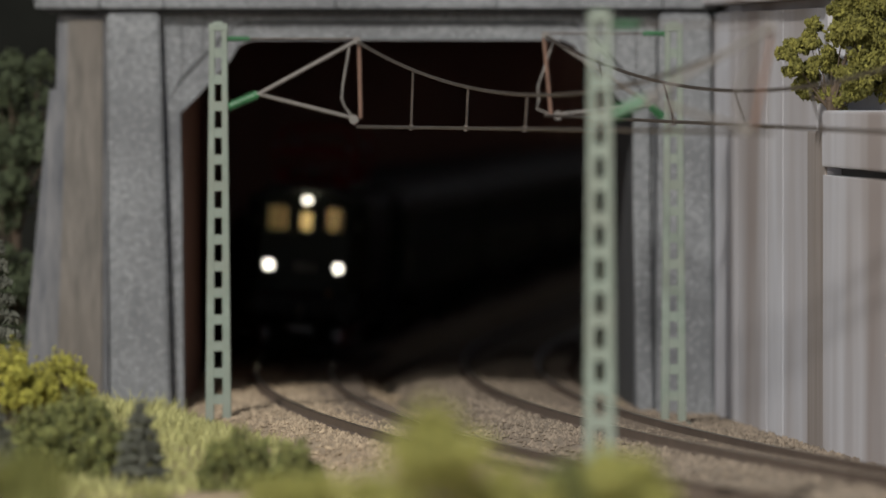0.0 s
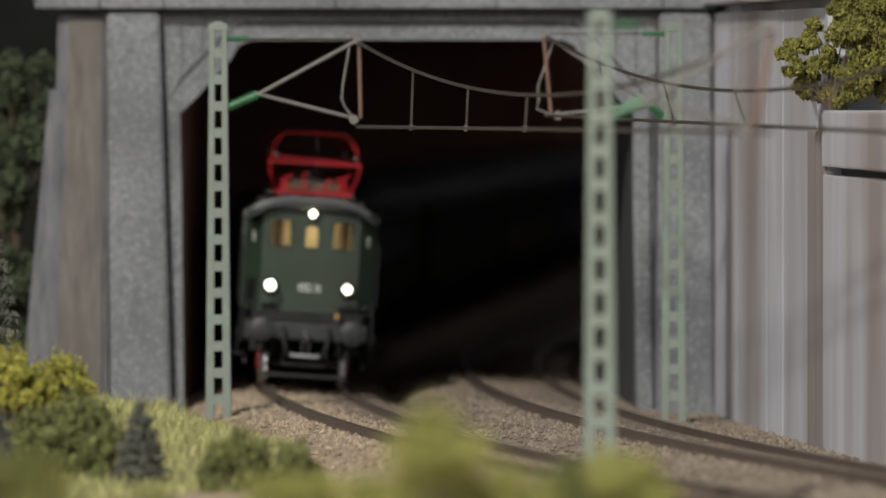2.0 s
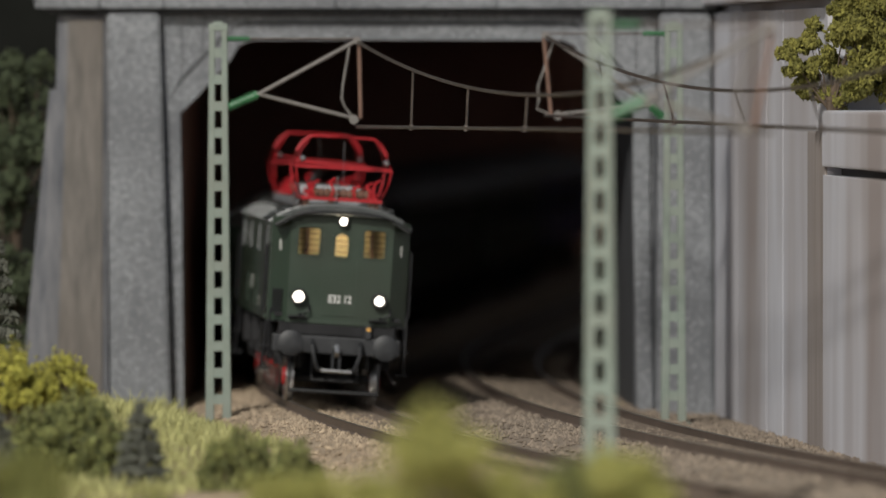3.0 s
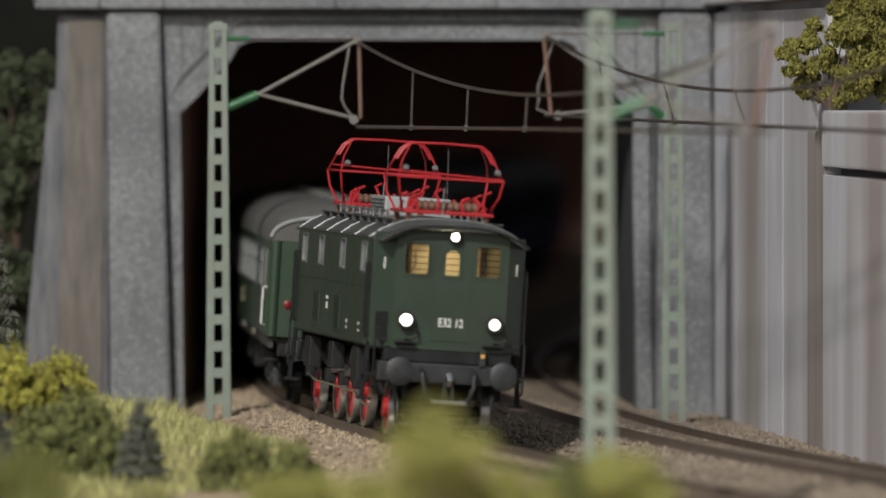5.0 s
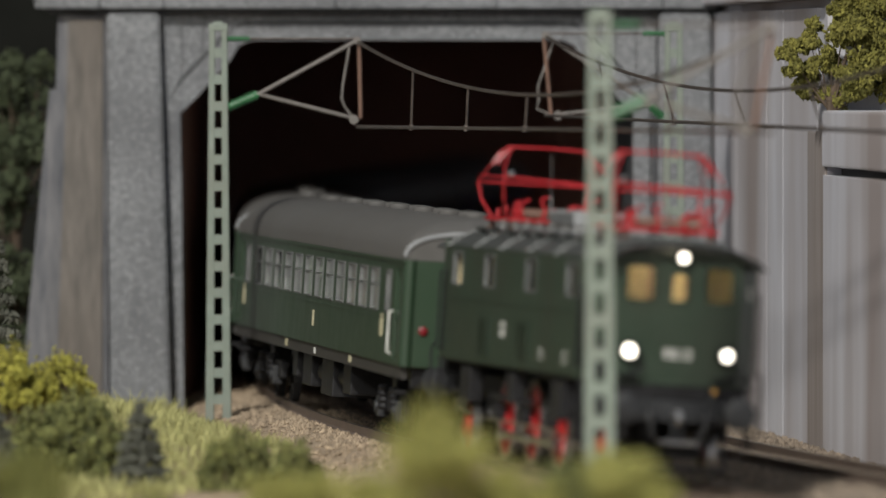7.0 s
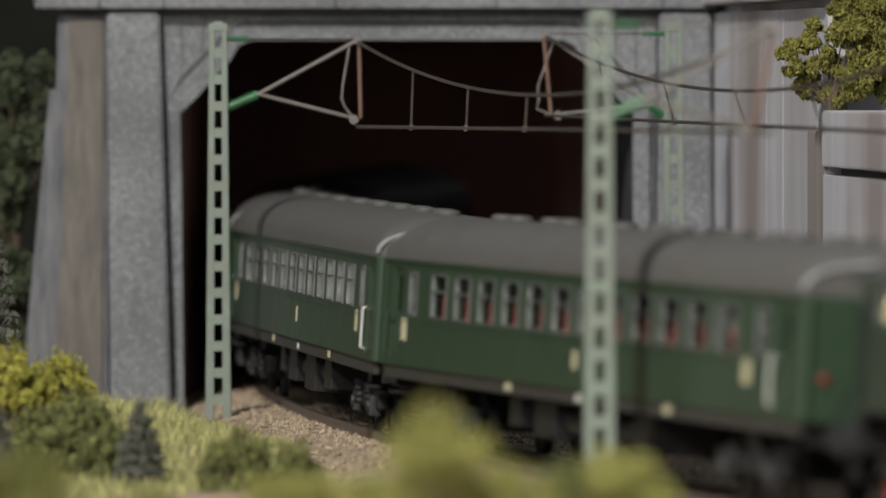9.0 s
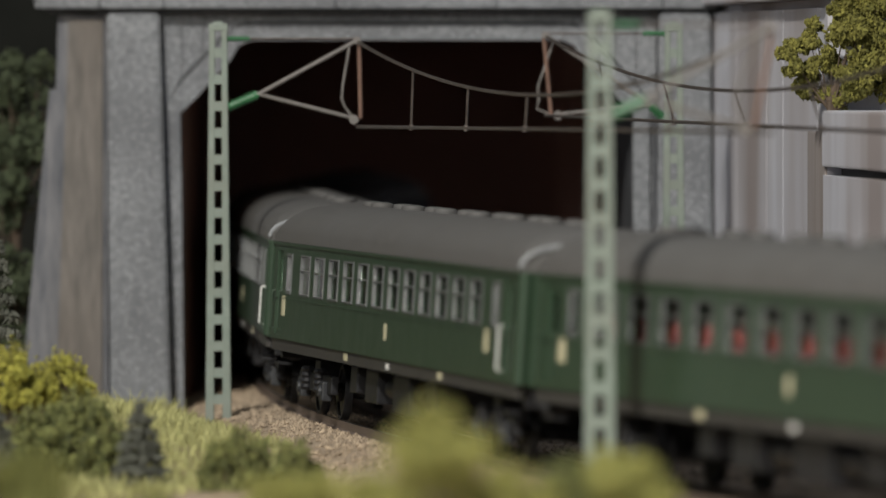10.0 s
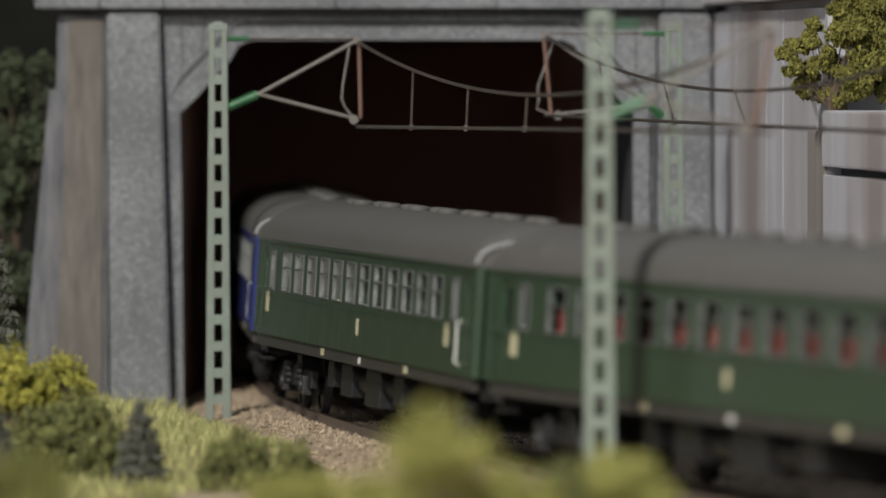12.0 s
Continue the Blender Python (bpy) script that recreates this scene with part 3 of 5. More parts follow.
def holed_wall(bm, u0, u1, v0, v1, holes, t0, t1, axis, m=None):
    """A wall of thickness t0..t1 with rectangular holes (u0, u1, v0, v1), cut into strips between them."""
    us = sorted({u0, u1, *[h[0] for h in holes], *[h[1] for h in holes]})
    vs = sorted({v0, v1, *[h[2] for h in holes], *[h[3] for h in holes]})
    cells = set()
    for i in range(len(us) - 1):
        for j in range(len(vs) - 1):
            cu, cv = (us[i] + us[i + 1]) / 2, (vs[j] + vs[j + 1]) / 2
            if not any(h[0] < cu < h[1] and h[2] < cv < h[3] for h in holes):
                cells.add((i, j))
    cache = {}

    def V(i, j, t):
        k = (i, j, t)
        if k not in cache:
            p = {"X": (t, us[i], vs[j]), "Y": (us[i], t, vs[j])}[axis]
            cache[k] = bm.verts.new(Vector(p) if m is None else m @ Vector(p))
        return cache[k]
    for i, j in cells:
        bm.faces.new((V(i, j, t0), V(i + 1, j, t0), V(i + 1, j + 1, t0), V(i, j + 1, t0)))
        bm.faces.new((V(i, j, t1), V(i + 1, j, t1), V(i + 1, j + 1, t1), V(i, j + 1, t1)))
        for di, dj, e in ((-1, 0, ((i, j), (i, j + 1))), (1, 0, ((i + 1, j), (i + 1, j + 1))), (0, -1, ((i, j), (i + 1, j))), (0, 1, ((i, j + 1), (i + 1, j + 1)))):
            if (i + di, j + dj) not in cells:
                (a, b), (c, d) = e
                bm.faces.new((V(a, b, t0), V(c, d, t0), V(c, d, t1), V(a, b, t1)))
    return bm


def rim(bm, u0, u1, v0, v1, w, t0, t1, axis, m=None):
    return holed_wall(bm, u0, u1, v0, v1, [(u0 + w, u1 - w, v0 + w, v1 - w)], t0, t1, axis, m)


def round_rim(bm, u0, u1, v0, v1, w, rad, t0, t1, top_only=False):
    """A window frame in the plane across the line: square outside, rounded corners inside."""
    inner, outer = [], []
    cu, cv = (u0 + u1) / 2, (v0 + v1) / 2
    for su, sv in ((1, -1), (1, 1), (-1, 1), (-1, -1)):
        r = 0.02 if top_only and sv < 0 else rad
        ce = (cu + su * ((u1 - u0) / 2 - w - r), cv + sv * ((v1 - v0) / 2 - w - r))
        a0 = {(1, -1): -90, (1, 1): 0, (-1, 1): 90, (-1, -1): 180}[su, sv]
        for k in range(5):
            a = radians(a0 + 22.5 * k)
            inner.append((ce[0] + r * math.cos(a), ce[1] + r * math.sin(a)))
            outer.append((cu + su * (u1 - u0) / 2, cv + sv * (v1 - v0) / 2))
    rows = [[bm.verts.new((t, a, b)) for a, b in q] for q in (inner, outer) for t in (t0, t1)]
    n = len(inner)
    for i in range(n):
        j = (i + 1) % n
        bm.faces.new((rows[0][i], rows[0][j], rows[1][j], rows[1][i]))
        if outer[i] != outer[j]:
            bm.faces.new((rows[2][i], rows[2][j], rows[3][j], rows[3][i]))
        bm.faces.new((rows[0][i], rows[0][j], rows[2][j], rows[2][i]))
        bm.faces.new((rows[1][i], rows[1][j], rows[3][j], rows[3][i]))
    bmesh.ops.remove_doubles(bm, verts=bm.verts, dist=0.0001)
    return bm


def pantograph(x, back):
    """Red diamond pantograph, half lowered."""
    p = part("pantograph", chain(nb(), [(-0.9, -0.70, 3.58), (0.9, -0.70, 3.58), (0.9, 0.70, 3.58), (-0.9, 0.70, 3.58), (-0.9, -0.70, 3.58)], 0.030, 7), M_RED, loco, "red diamond pantograph, half lowered", at=(x, 0, 0))
    kz, tz = 4.13, 4.60
    for s in (-1, 1):
        for e in (-1, 1):
            part("lower_arm", chain(nb(), [(e * 0.45, s * 0.70, 3.60), (e * 0.85, s * 0.80, 3.86), (e * 0.95, s * 0.845, kz)], 0.020, 6), M_RED, p)
            part("upper_arm", chain(nb(), [(e * 0.95, s * 0.84, kz), (e * 0.55, s * 0.76, kz + 0.25), (e * 0.22, s * 0.62, tz)], 0.015, 6), M_RED, p)
    for e in (-1, 1):
        part("knee_bar", rod(nb(), (e * 0.95, -0.86, kz), (e * 0.95, 0.86, kz), 0.019, 7), M_RED, p)
        part("cross_stay", rod(nb(), (e * 0.93, -0.82, kz + 0.1), (e * 0.93, 0.82, kz + 0.03), 0.015, 6), M_RED, p)
    for e in (-0.2, 0.2):
        part("collector", chain(nb(), [(e, -0.80, tz - 0.20), (e, -0.70, tz - 0.03), (e, -0.56, tz + 0.075), (e, 0, tz + 0.09), (e, 0.56, tz + 0.075), (e, 0.70, tz - 0.03), (e, 0.80, tz - 0.20)], 0.021, 7), M_RED, p, smooth=True)
    for s in (-1, 1):
        part("spring_drum", lathe(nb(), [(-0.1, 0.02), (-0.07, 0.035), (0.05, 0.055), (0.09, 0.02)], "X", 12, (0.93, s * 0.74, kz + 0.14)), M_STEEL, p, "bright metal spring drum", smooth=True)
    part("drive_gear", chain(chain(nb(), [(-0.7, 0.3, 3.64), (0.5, 0.45, 3.82), (0.75, 0.62, 3.66)], 0.04, 6), [(-0.7, -0.35, 3.64), (0.4, -0.5, 3.84), (0.75, -0.6, 3.68)], 0.04, 6), M_RED, p)
    for i in range(6):
        yy = (-0.6, -0.48, -0.2, 0.25, 0.45, 0.6)[i]
        part("fitting", chain(nb(), [(0.82, yy, 3.58), (0.84, yy + 0.05 * (-1) ** i, 3.74), (0.80, yy - 0.02, 3.80 + 0.05 * (i % 3)), (0.86, yy + 0.07, 3.84 + 0.06 * (i % 3))], 0.026, 6), M_RED, p)
        part("fitting", rod(nb(), (-0.6, yy, 3.58), (-0.6, yy + 0.03, 3.74 + 0.05 * (i % 2)), 0.03, 6), M_RED, p)
    part("spring", lathe(nb(), [(-0.5, 0.05)] + [(-0.5 + i * 0.05, 0.05 + 0.03 * (i % 2)) for i in range(21)] + [(0.5, 0.05)], "Y", 9, (0.78, 0, 3.68)), M_BROWN, p, "brown coil springs")
    part("spring", lathe(nb(), [(-0.5, 0.05)] + [(-0.5 + i * 0.05, 0.05 + 0.03 * (i % 2)) for i in range(21)] + [(0.5, 0.05)], "Y", 9, (0.55, 0, 3.70)), M_BROWN, p, "brown coil springs")
    part("lead_wire", rod(nb(), (0.2, 0.05, 3.75), (0.25, 0.02, tz), 0.006, 5), M_STEEL, p)
    part("post", rod(nb(), (0.95, -0.1, 3.55), (0.95, -0.1, 3.98), 0.012, 6), M_STEEL, p, "bright metal pin")
    for sx in (-0.8, 0.8):
        for s in (-1, 1):
            part("foot_insulator", insulator(nb(), (sx, s * 0.62, 3.40), (sx, s * 0.62, 3.56), 0.065), M_BROWN, p, "brown ribbed insulator")


def roof_arc(half, edge, crown, n=14):
    pts = []
    for i in range(n + 1):
        u = -1 + 2 * i / n
        pts.append((u * half, edge + (crown - edge) * (1 - abs(u) ** 3.2)))
    return pts


loco = thing("electric_locomotive", "dark green electric locomotive with red pantographs and lit cab", "locomotive")


def build_loco():
    side, fy, zb, zt = 1.23, 0.90, 1.42, 3.16
    wins = [(xc - 0.36, xc + 0.36, 2.55, 3.06) for xc in (4.15, 1.26, -1.75, -4.15)]
    for s in (-1, 1):
        bm = holed_wall(nb(), -4.85, 4.85, zb, zt, wins, s * side, s * (side - 0.08), "Y")
        sd = part("side_wall", bm, M_LGREEN, loco)
        for w in wins:
            f = part("side_window", rim(nb(), w[0], w[1], w[2], w[3], 0.03, s * (side + 0.012), s * (side - 0.05), "Y"), M_FRAME, sd, "grey window frame")
            part("pane", boxm(w[0] + 0.04, w[1] - 0.04, s * (side - 0.03), s * (side - 0.04), w[2] + 0.04, w[3] - 0.04), M_GLASS, sd)
        for xc in (0.95, -1.95):
            lv = nb()
            rim(lv, xc - 0.42, xc + 0.42, 1.55, 2.12, 0.03, s * (side + 0.004), s * (side + 0.02), "Y")
            for i in range(9):
                z = 1.585 + i * 0.058
                box(lv, xc - 0.39, xc + 0.39, min(s * (side + 0.002), s * (side + 0.028)), max(s * (side + 0.002), s * (side + 0.028)), z, z + 0.026)
            part("louvre", lv, M_LGREEN, sd)
        lab = nb()
        for xx, zz, w, h in ((-0.55, 2.02, 0.34, 0.05), (-0.55, 1.86, 0.26, 0.11), (2.3, 1.70, 0.16, 0.05), (2.3, 1.61, 0.16, 0.03), (3.95, 1.70, 0.14, 0.05), (3.95, 1.6, 0.2, 0.03)):
            box(lab, xx - w / 2, xx + w / 2, min(s * (side + 0.003), s * (side + 0.008)), max(s * (side + 0.003), s * (side + 0.008)), zz, zz + h)
        part("marking", lab, M_WHITE, sd, "small white painted data marks")
        part("seam", box(box(nb(), -4.8, 4.8, min(s * side, s * (side + 0.014)), max(s * side, s * (side + 0.014)), 2.33, 2.355), -4.8, 4.8, min(s * side, s * (side + 0.02)), max(s * side, s * (side + 0.02)), 1.43, 1.475), M_LGREEN, sd)
        # recessed cab door with rails, at each end
        for e in (-1, 1):
            xa, xb = sorted((e * 4.86, e * 5.30))
            d = part("cab_door", boxm(xa, xb, min(s * 1.16, s * 1.22), max(s * 1.16, s * 1.22), 1.46, 3.12, 0.015), M_LGREEN, loco)
            for xx in (e * 4.92, e * 5.26):
                part("handrail", chain(nb(), [(xx, s * 1.22, 1.55), (xx, s * 1.27, 1.58), (xx, s * 1.27, 2.72), (xx, s * 1.22, 2.75)], 0.018, 6), M_LBLACK, d)
            part("step", chain(nb(), [(e * 4.95, s * 1.2, 1.4), (e * 4.95, s * 1.26, 0.55), (e * 5.25, s * 1.26, 0.55), (e * 5.25, s * 1.2, 1.4)], 0.025, 6), M_LBLACK, d)
            part("tread", box(boxm(e * 5.1 - 0.17, e * 5.1 + 0.17, s * 1.22 - 0.1, s * 1.22 + 0.1, 0.54, 0.58), e * 5.1 - 0.17, e * 5.1 + 0.17, s * 1.22 - 0.1, s * 1.22 + 0.1, 0.95, 0.98), M_LBLACK, d)
    for e in (-1, 1):
        # flat front with three windows
        hs = [(-0.78, -0.37, 2.58, 3.10), (0.37, 0.78, 2.58, 3.10), (-0.135, 0.135, 2.58, 3.02)]
        fr = part("front_wall", holed_wall(nb(), -fy, fy, zb, zt + 0.14, hs, e * 5.75, e * 5.67, "X"), M_LGREEN, loco)
        for h in hs:
            mid = h[0] > -0.2 and h[1] < 0.2
            part("window_frame", round_rim(nb(), h[0] - 0.02, h[1] + 0.02, h[2] - 0.02, h[3] + 0.02, 0.04, 0.11 if mid else 0.05, e * 5.768, e * 5.70, mid), M_LGREEN, fr)
            part("pane", boxm(min(e * 5.70, e * 5.71), max(e * 5.70, e * 5.71), h[0], h[1], h[2], h[3]), M_GLASS, fr)
        for y in (-0.62, 0.5):
            part("wiper", chain(nb(), [(e * 5.775, y, 2.98), (e * 5.775, y + 0.03, 2.78), (e * 5.775, y - 0.05, 2.62)], 0.009, 5), M_LBLACK, fr)
        # door outline in the middle of the front
        dr = nb()
        for y in (-0.30, 0.30):
            box(dr, min(e * 5.751, e * 5.759), max(e * 5.751, e * 5.759), y - 0.012, y + 0.012, 1.55, 3.1)
        box(dr, min(e * 5.751, e * 5.765), max(e * 5.751, e * 5.765), -0.3, 0.3, 1.55, 1.57)
        part("front_door", dr, M_LGREEN, fr)
        part("belt", boxm(min(e * 5.74, e * 5.80), max(e * 5.74, e * 5.80), -fy - 0.02, fy + 0.02, 1.40, 1.45, 0.01), M_LGREEN, fr)
        for s in (-1, 1):
            # slanted corner panels
            A, B = Vector((e * 5.75, s * fy, 0)), Vector((e * 5.31, s * 1.21, 0))
            bm = nb()
            off = Vector((-e * 0.03, -s * 0.06, 0))
            v = [A, B, B + off, A + off]
            lo = [bm.verts.new((p.x, p.y, zb)) for p in v]
            hi = [bm.verts.new((p.x, p.y, zt + 0.08)) for p in v]
            for i in range(4):
                j = (i + 1) % 4
                bm.faces.new((lo[i], lo[j], hi[j], hi[i]))
            bm.faces.new(lo[::-1])
            bm.faces.new(hi)
            cp = part("corner_panel", bm, M_LGREEN, loco)
            mid = (A + B) / 2
            nrm = Vector((e * abs(A.y - B.y), s * abs(A.x - B.x), 0)).normalized()
            q = mid + nrm * 0.010
            text_part("1", 0.28, (q.x, q.y, 2.73), (90, 0, math.degrees(math.atan2(nrm.x, -nrm.y))), cp, "cab_number", 1.0)
            if s == -e:
                q2 = mid + nrm * 0.012
                gr = nb()
                for i in range(8):
                    box(gr, -0.14, 0.14, -0.012, 0.012, -0.2 + i * 0.055, -0.165 + i * 0.055)
                g = part("grille", gr, M_LBLACK, cp, "black vent grille")
                g.matrix_basis = pose(q2.x * K, q2.y * K, 1.75 * K, 0, 0, math.degrees(math.atan2(nrm.x, -nrm.y)))
            # lamps
            lb = part("headlamp", lathe(nb(), [(e * 5.75, 0.09), (e * 5.80, 0.13), (e * 5.90, 0.142), (e * 5.92, 0.12), (e * 5.90, 0.098)], "X", 22, (0, s * 0.71, 1.86)), M_LBLACK, loco, "round black-rimmed headlamp, lit")
            part("lens", lathe(nb(), [(e * 5.89, 0.096 - 0.006 * (s * e + 1)), (e * 5.915, 0.088 - 0.006 * (s * e + 1)), (e * 5.925, 0.05)], "X", 20, (0, s * 0.71, 1.86)), M_LAMP if e > 0 else M_TAIL, lb, "glowing white lens" if e > 0 else "red lens")
            part("bracket", chain(chain(nb(), [(e * 5.78, s * 0.71 + 0.2, 1.72), (e * 5.88, s * 0.71 + 0.2, 1.62), (e * 5.88, s * 0.71 + 0.08, 1.55), (e * 5.78, s * 0.71 + 0.02, 1.55)], 0.02, 6), [(e * 5.77, s * 0.71 - 0.15, 1.5), (e * 5.9, s * 0.71 - 0.15, 1.5), (e * 5.9, s * 0.71 + 0.15, 1.5), (e * 5.77, s * 0.71 + 0.15, 1.5)], 0.02, 6), M_LBLACK, lb)
            part("step_iron", boxm(min(e * 5.76, e * 5.95), max(e * 5.76, e * 5.95), s * 0.71 - 0.13, s * 0.71 + 0.13, 1.50, 1.53), M_LBLACK, lb)
            # buffers
            bf = part("buffer", lathe(nb(), [(e * 5.85, 0.17), (e * 6.1, 0.15), (e * 6.1, 0.10), (e * 6.36, 0.10)], "X", 18, (0, s * 0.83, 1.05)), M_BUFFER, loco, smooth=True)
            part("buffer_head", lathe(nb(), [(e * 6.35, 0.12), (e * 6.37, 0.225), (e * 6.42, 0.227), (e * 6.435, 0.20), (e * 6.44, 0.05)], "X", 26, (0, s * 0.83, 1.05)), M_BUFFER, bf, "worn grey buffer head", smooth=True)
            # grab rails by the buffers, hoses
            part("grab_rail", chain(nb(), [(e * 5.9, s * 1.18, 0.75), (e * 5.98, s * 1.2, 0.8), (e * 5.98, s * 1.2, 1.55), (e * 5.9, s * 1.18, 1.62)], 0.02, 6), M_LBLACK, loco)
            part("brake_hose", chain(nb(), [(e * 5.9, s * 0.42, 1.1), (e * 6.12, s * 0.42, 1.02), (e * 6.16, s * 0.40, 0.85), (e * 6.12, s * 0.34, 0.66), (e * 6.06, s * 0.30, 0.6)], 0.035, 7), M_BUFFER, loco, smooth=True)
        top = part("headlamp", lathe(nb(), [(e * 5.75, 0.08), (e * 5.82, 0.105), (e * 5.88, 0.105), (e * 5.89, 0.09)], "X", 20, (0, 0, 3.215)), M_LBLACK, loco, "round black-rimmed headlamp, lit")
        part("lens", lathe(nb(), [(e * 5.885, 0.070), (e * 5.905, 0.062), (e * 5.915, 0.04)], "X", 18, (0, 0, 3.215)), M_LAMP if e > 0 else M_SILVER, top, "glowing white lens" if e > 0 else "unlit lens")
        if e > 0:
            text_part("E32 12", 0.19, (5.768, 0.02, 1.84), (90, 0, 90), fr, wide=0.78, bold=0.012)
        # beam and skirt
        part("skirt", boxm(min(e * 5.55, e * 5.78), max(e * 5.55, e * 5.78), -1.02, 1.02, 1.20, 1.395, 0.015), M_LBLACK, loco, "black skirt plate")
        bb = part("buffer_beam", boxm(min(e * 5.62, e * 5.86), max(e * 5.62, e * 5.86), -1.12, 1.12, 0.88, 1.19, 0.03), M_BUFFER, loco, "dark grey buffer beam")
        rv = nb()
        for i in range(24):
            y = -1.05 + i * 0.0913
            box(rv, min(e * 5.78, e * 5.80), max(e * 5.78, e * 5.80), y - 0.014, y + 0.014, 1.215, 1.243)
        part("rivets", rv, M_LBLACK, bb)
        part("coupling_hook", chain(nb(), [(e * 5.86, 0, 1.0), (e * 6.18, 0, 1.02), (e * 6.24, 0, 0.94), (e * 6.16, 0, 0.88)], 0.05, 8), M_STEEL, bb, "worn steel coupling hook", smooth=True)
        part("screw_coupling", chain(nb(), [(e * 6.12, -0.06, 0.95), (e * 6.14, -0.06, 0.62), (e * 6.14, 0.06, 0.62), (e * 6.12, 0.06, 0.95)], 0.03, 6), M_BUFFER, bb)
        part("coupler_loop", chain(nb(), [(e * 5.9, -0.25, 0.62), (e * 6.3, -0.25, 0.60), (e * 6.3, 0.25, 0.60), (e * 5.9, 0.25, 0.62)], 0.035, 6), M_STEEL, bb, "steel coupling loop")
        part("rail_guard", chain(chain(nb(), [(e * 5.6, -0.78, 0.75), (e * 5.85, -0.78, 0.22), (e * 5.85, 0.78, 0.22), (e * 5.6, 0.78, 0.75)], 0.04, 6), [(e * 5.7, -0.4, 0.8), (e * 5.86, -0.4, 0.42), (e * 5.86, 0.4, 0.42), (e * 5.7, 0.4, 0.8)], 0.025, 6), M_LBLACK, bb)
        part("socket_box", boxm(min(e * 5.8, e * 5.9), max(e * 5.8, e * 5.9), 0.50, 0.60, 1.18, 1.42, 0.01), M_BUFFER, bb)
        part("plate", boxm(min(e * 5.9, e * 5.91), max(e * 5.9, e * 5.91), 0.52, 0.58, 1.32, 1.38), M_AMBER, bb, "small amber plate")
        # cab inside: rear wall boards, desk, warm bulb
        cab = part("cab_wall", boxm(min(e * 4.55, e * 4.6), max(e * 4.55, e * 4.6), -1.15, 1.15, 1.5, 3.2), M_WOOD, loco, "yellowish boarded cab rear wall")
        bd = nb()
        for i in range(7):
            box(bd, min(e * 4.603, e * 4.62), max(e * 4.603, e * 4.62), -0.95, 0.95, 2.45 + i * 0.1, 2.465 + i * 0.1)
        for y in (-0.55, -0.2, 0.35, 0.6):
            box(bd, min(e * 4.603, e * 4.66), max(e * 4.603, e * 4.66), y - 0.02, y + 0.02, 2.4, 3.1)
        part("cab_fittings", bd, M_BROWN, cab)
        part("cab_floor", boxm(min(e * 4.6, e * 5.66), max(e * 4.6, e * 5.66), -1.1, 1.1, 1.5, 1.56), M_LBLACK, cab)
        part("control_desk", boxm(min(e * 5.3, e * 5.6), max(e * 5.3, e * 5.6), -0.85, -0.2, 1.6, 2.5, 0.03), M_LBLACK, cab)
        if e > 0:
            part("cab_bulb", lathe(nb(), [(3.06, 0.02), (3.08, 0.07), (3.13, 0.07), (3.15, 0.02)], "Z", 12, (5.05, 0, 0)), M_CABGLOW, cab, "small warm glowing bulb")
    # frame, floor, running gear
    part("floor", boxm(-5.6, 5.6, -1.2, 1.2, 1.39, 1.418), M_LBLACK, loco)
    fb = nb()
    for s in (-1, 1):
        prism(fb, [(-5.5, 0.62), (-4.1, 0.62), (-3.4, 0.5), (3.4, 0.5), (4.1, 0.62), (5.5, 0.62), (5.5, 1.2), (-5.5, 1.2)], s * 0.62, s * 0.56)
    part("frame", fb, M_LBLACK, loco)
    part("transformer_box", boxm(-2.6, 2.6, -0.5, 0.5, 0.45, 1.35, 0.05), M_LBLACK, loco)
    for s in (-1, 1):
        for xc, w, z0 in ((3.35, 0.75, 0.78), (-3.3, 0.7, 0.82), (0.0, 0.5, 0.9)):
            part("side_box", boxm(xc - w / 2, xc + w / 2, min(s * 0.98, s * 1.2), max(s * 0.98, s * 1.2), z0, 1.34, 0.03), M_LBLACK, loco)
        for xc in (4.7, -4.7, 1.9, 0, -1.9):
            part("axle_spring", box(boxm(xc - 0.16, xc + 0.16, min(s * 0.86, s * 1.02), max(s * 0.86, s * 1.02), 0.62, 0.85, 0.02), xc - 0.45, xc + 0.45, min(s * 0.9, s * 1.0), max(s * 0.9, s * 1.0), 0.9, 0.98), M_LBLACK, loco)
        part("pipe", chain(nb(), [(-4.2, s * 1.05, 0.7), (-2.9, s * 1.08, 0.62), (2.6, s * 1.08, 0.6), (4.3, s * 1.1, 0.45), (5.3, s * 1.1, 0.42)], 0.02, 6), M_STEEL, loco, "thin bright pipe")
    for x in (1.9, 0.0, -1.9):
        wheelset(loco, 0.64, 0.74, 12, x, 0.64, True)
    for x in (4.75, -4.75):
        wheelset(loco, 0.43, 0.74, 9, x, 0.43, True)
    for s in (-1, 1):
        bm = nb()
        box(bm, -1.95, 1.95, -0.03, 0.03, -0.05, 0.05, 0.012)
        for x in (-1.9, 0, 1.9):
            lathe(bm, [(-0.05, 0.1), (0.05, 0.1)], "Y", 12, (x, 0, 0))
        r = part("coupling_rod", bm, M_STEEL, loco, "steel coupling rod")
        RODS.append((r, 0.0, s * 0.90, 0.64, 0.27, 0.64))
    # roof
    arc = roof_arc(1.25, 3.13, 3.47)
    bm = prism(nb(), arc + [(1.17, 3.10), (-1.17, 3.10)], -5.0, 5.0, "X")
    rf = part("roof", bm, M_LROOF, loco, "grey metal roof with ribs", smooth=True)
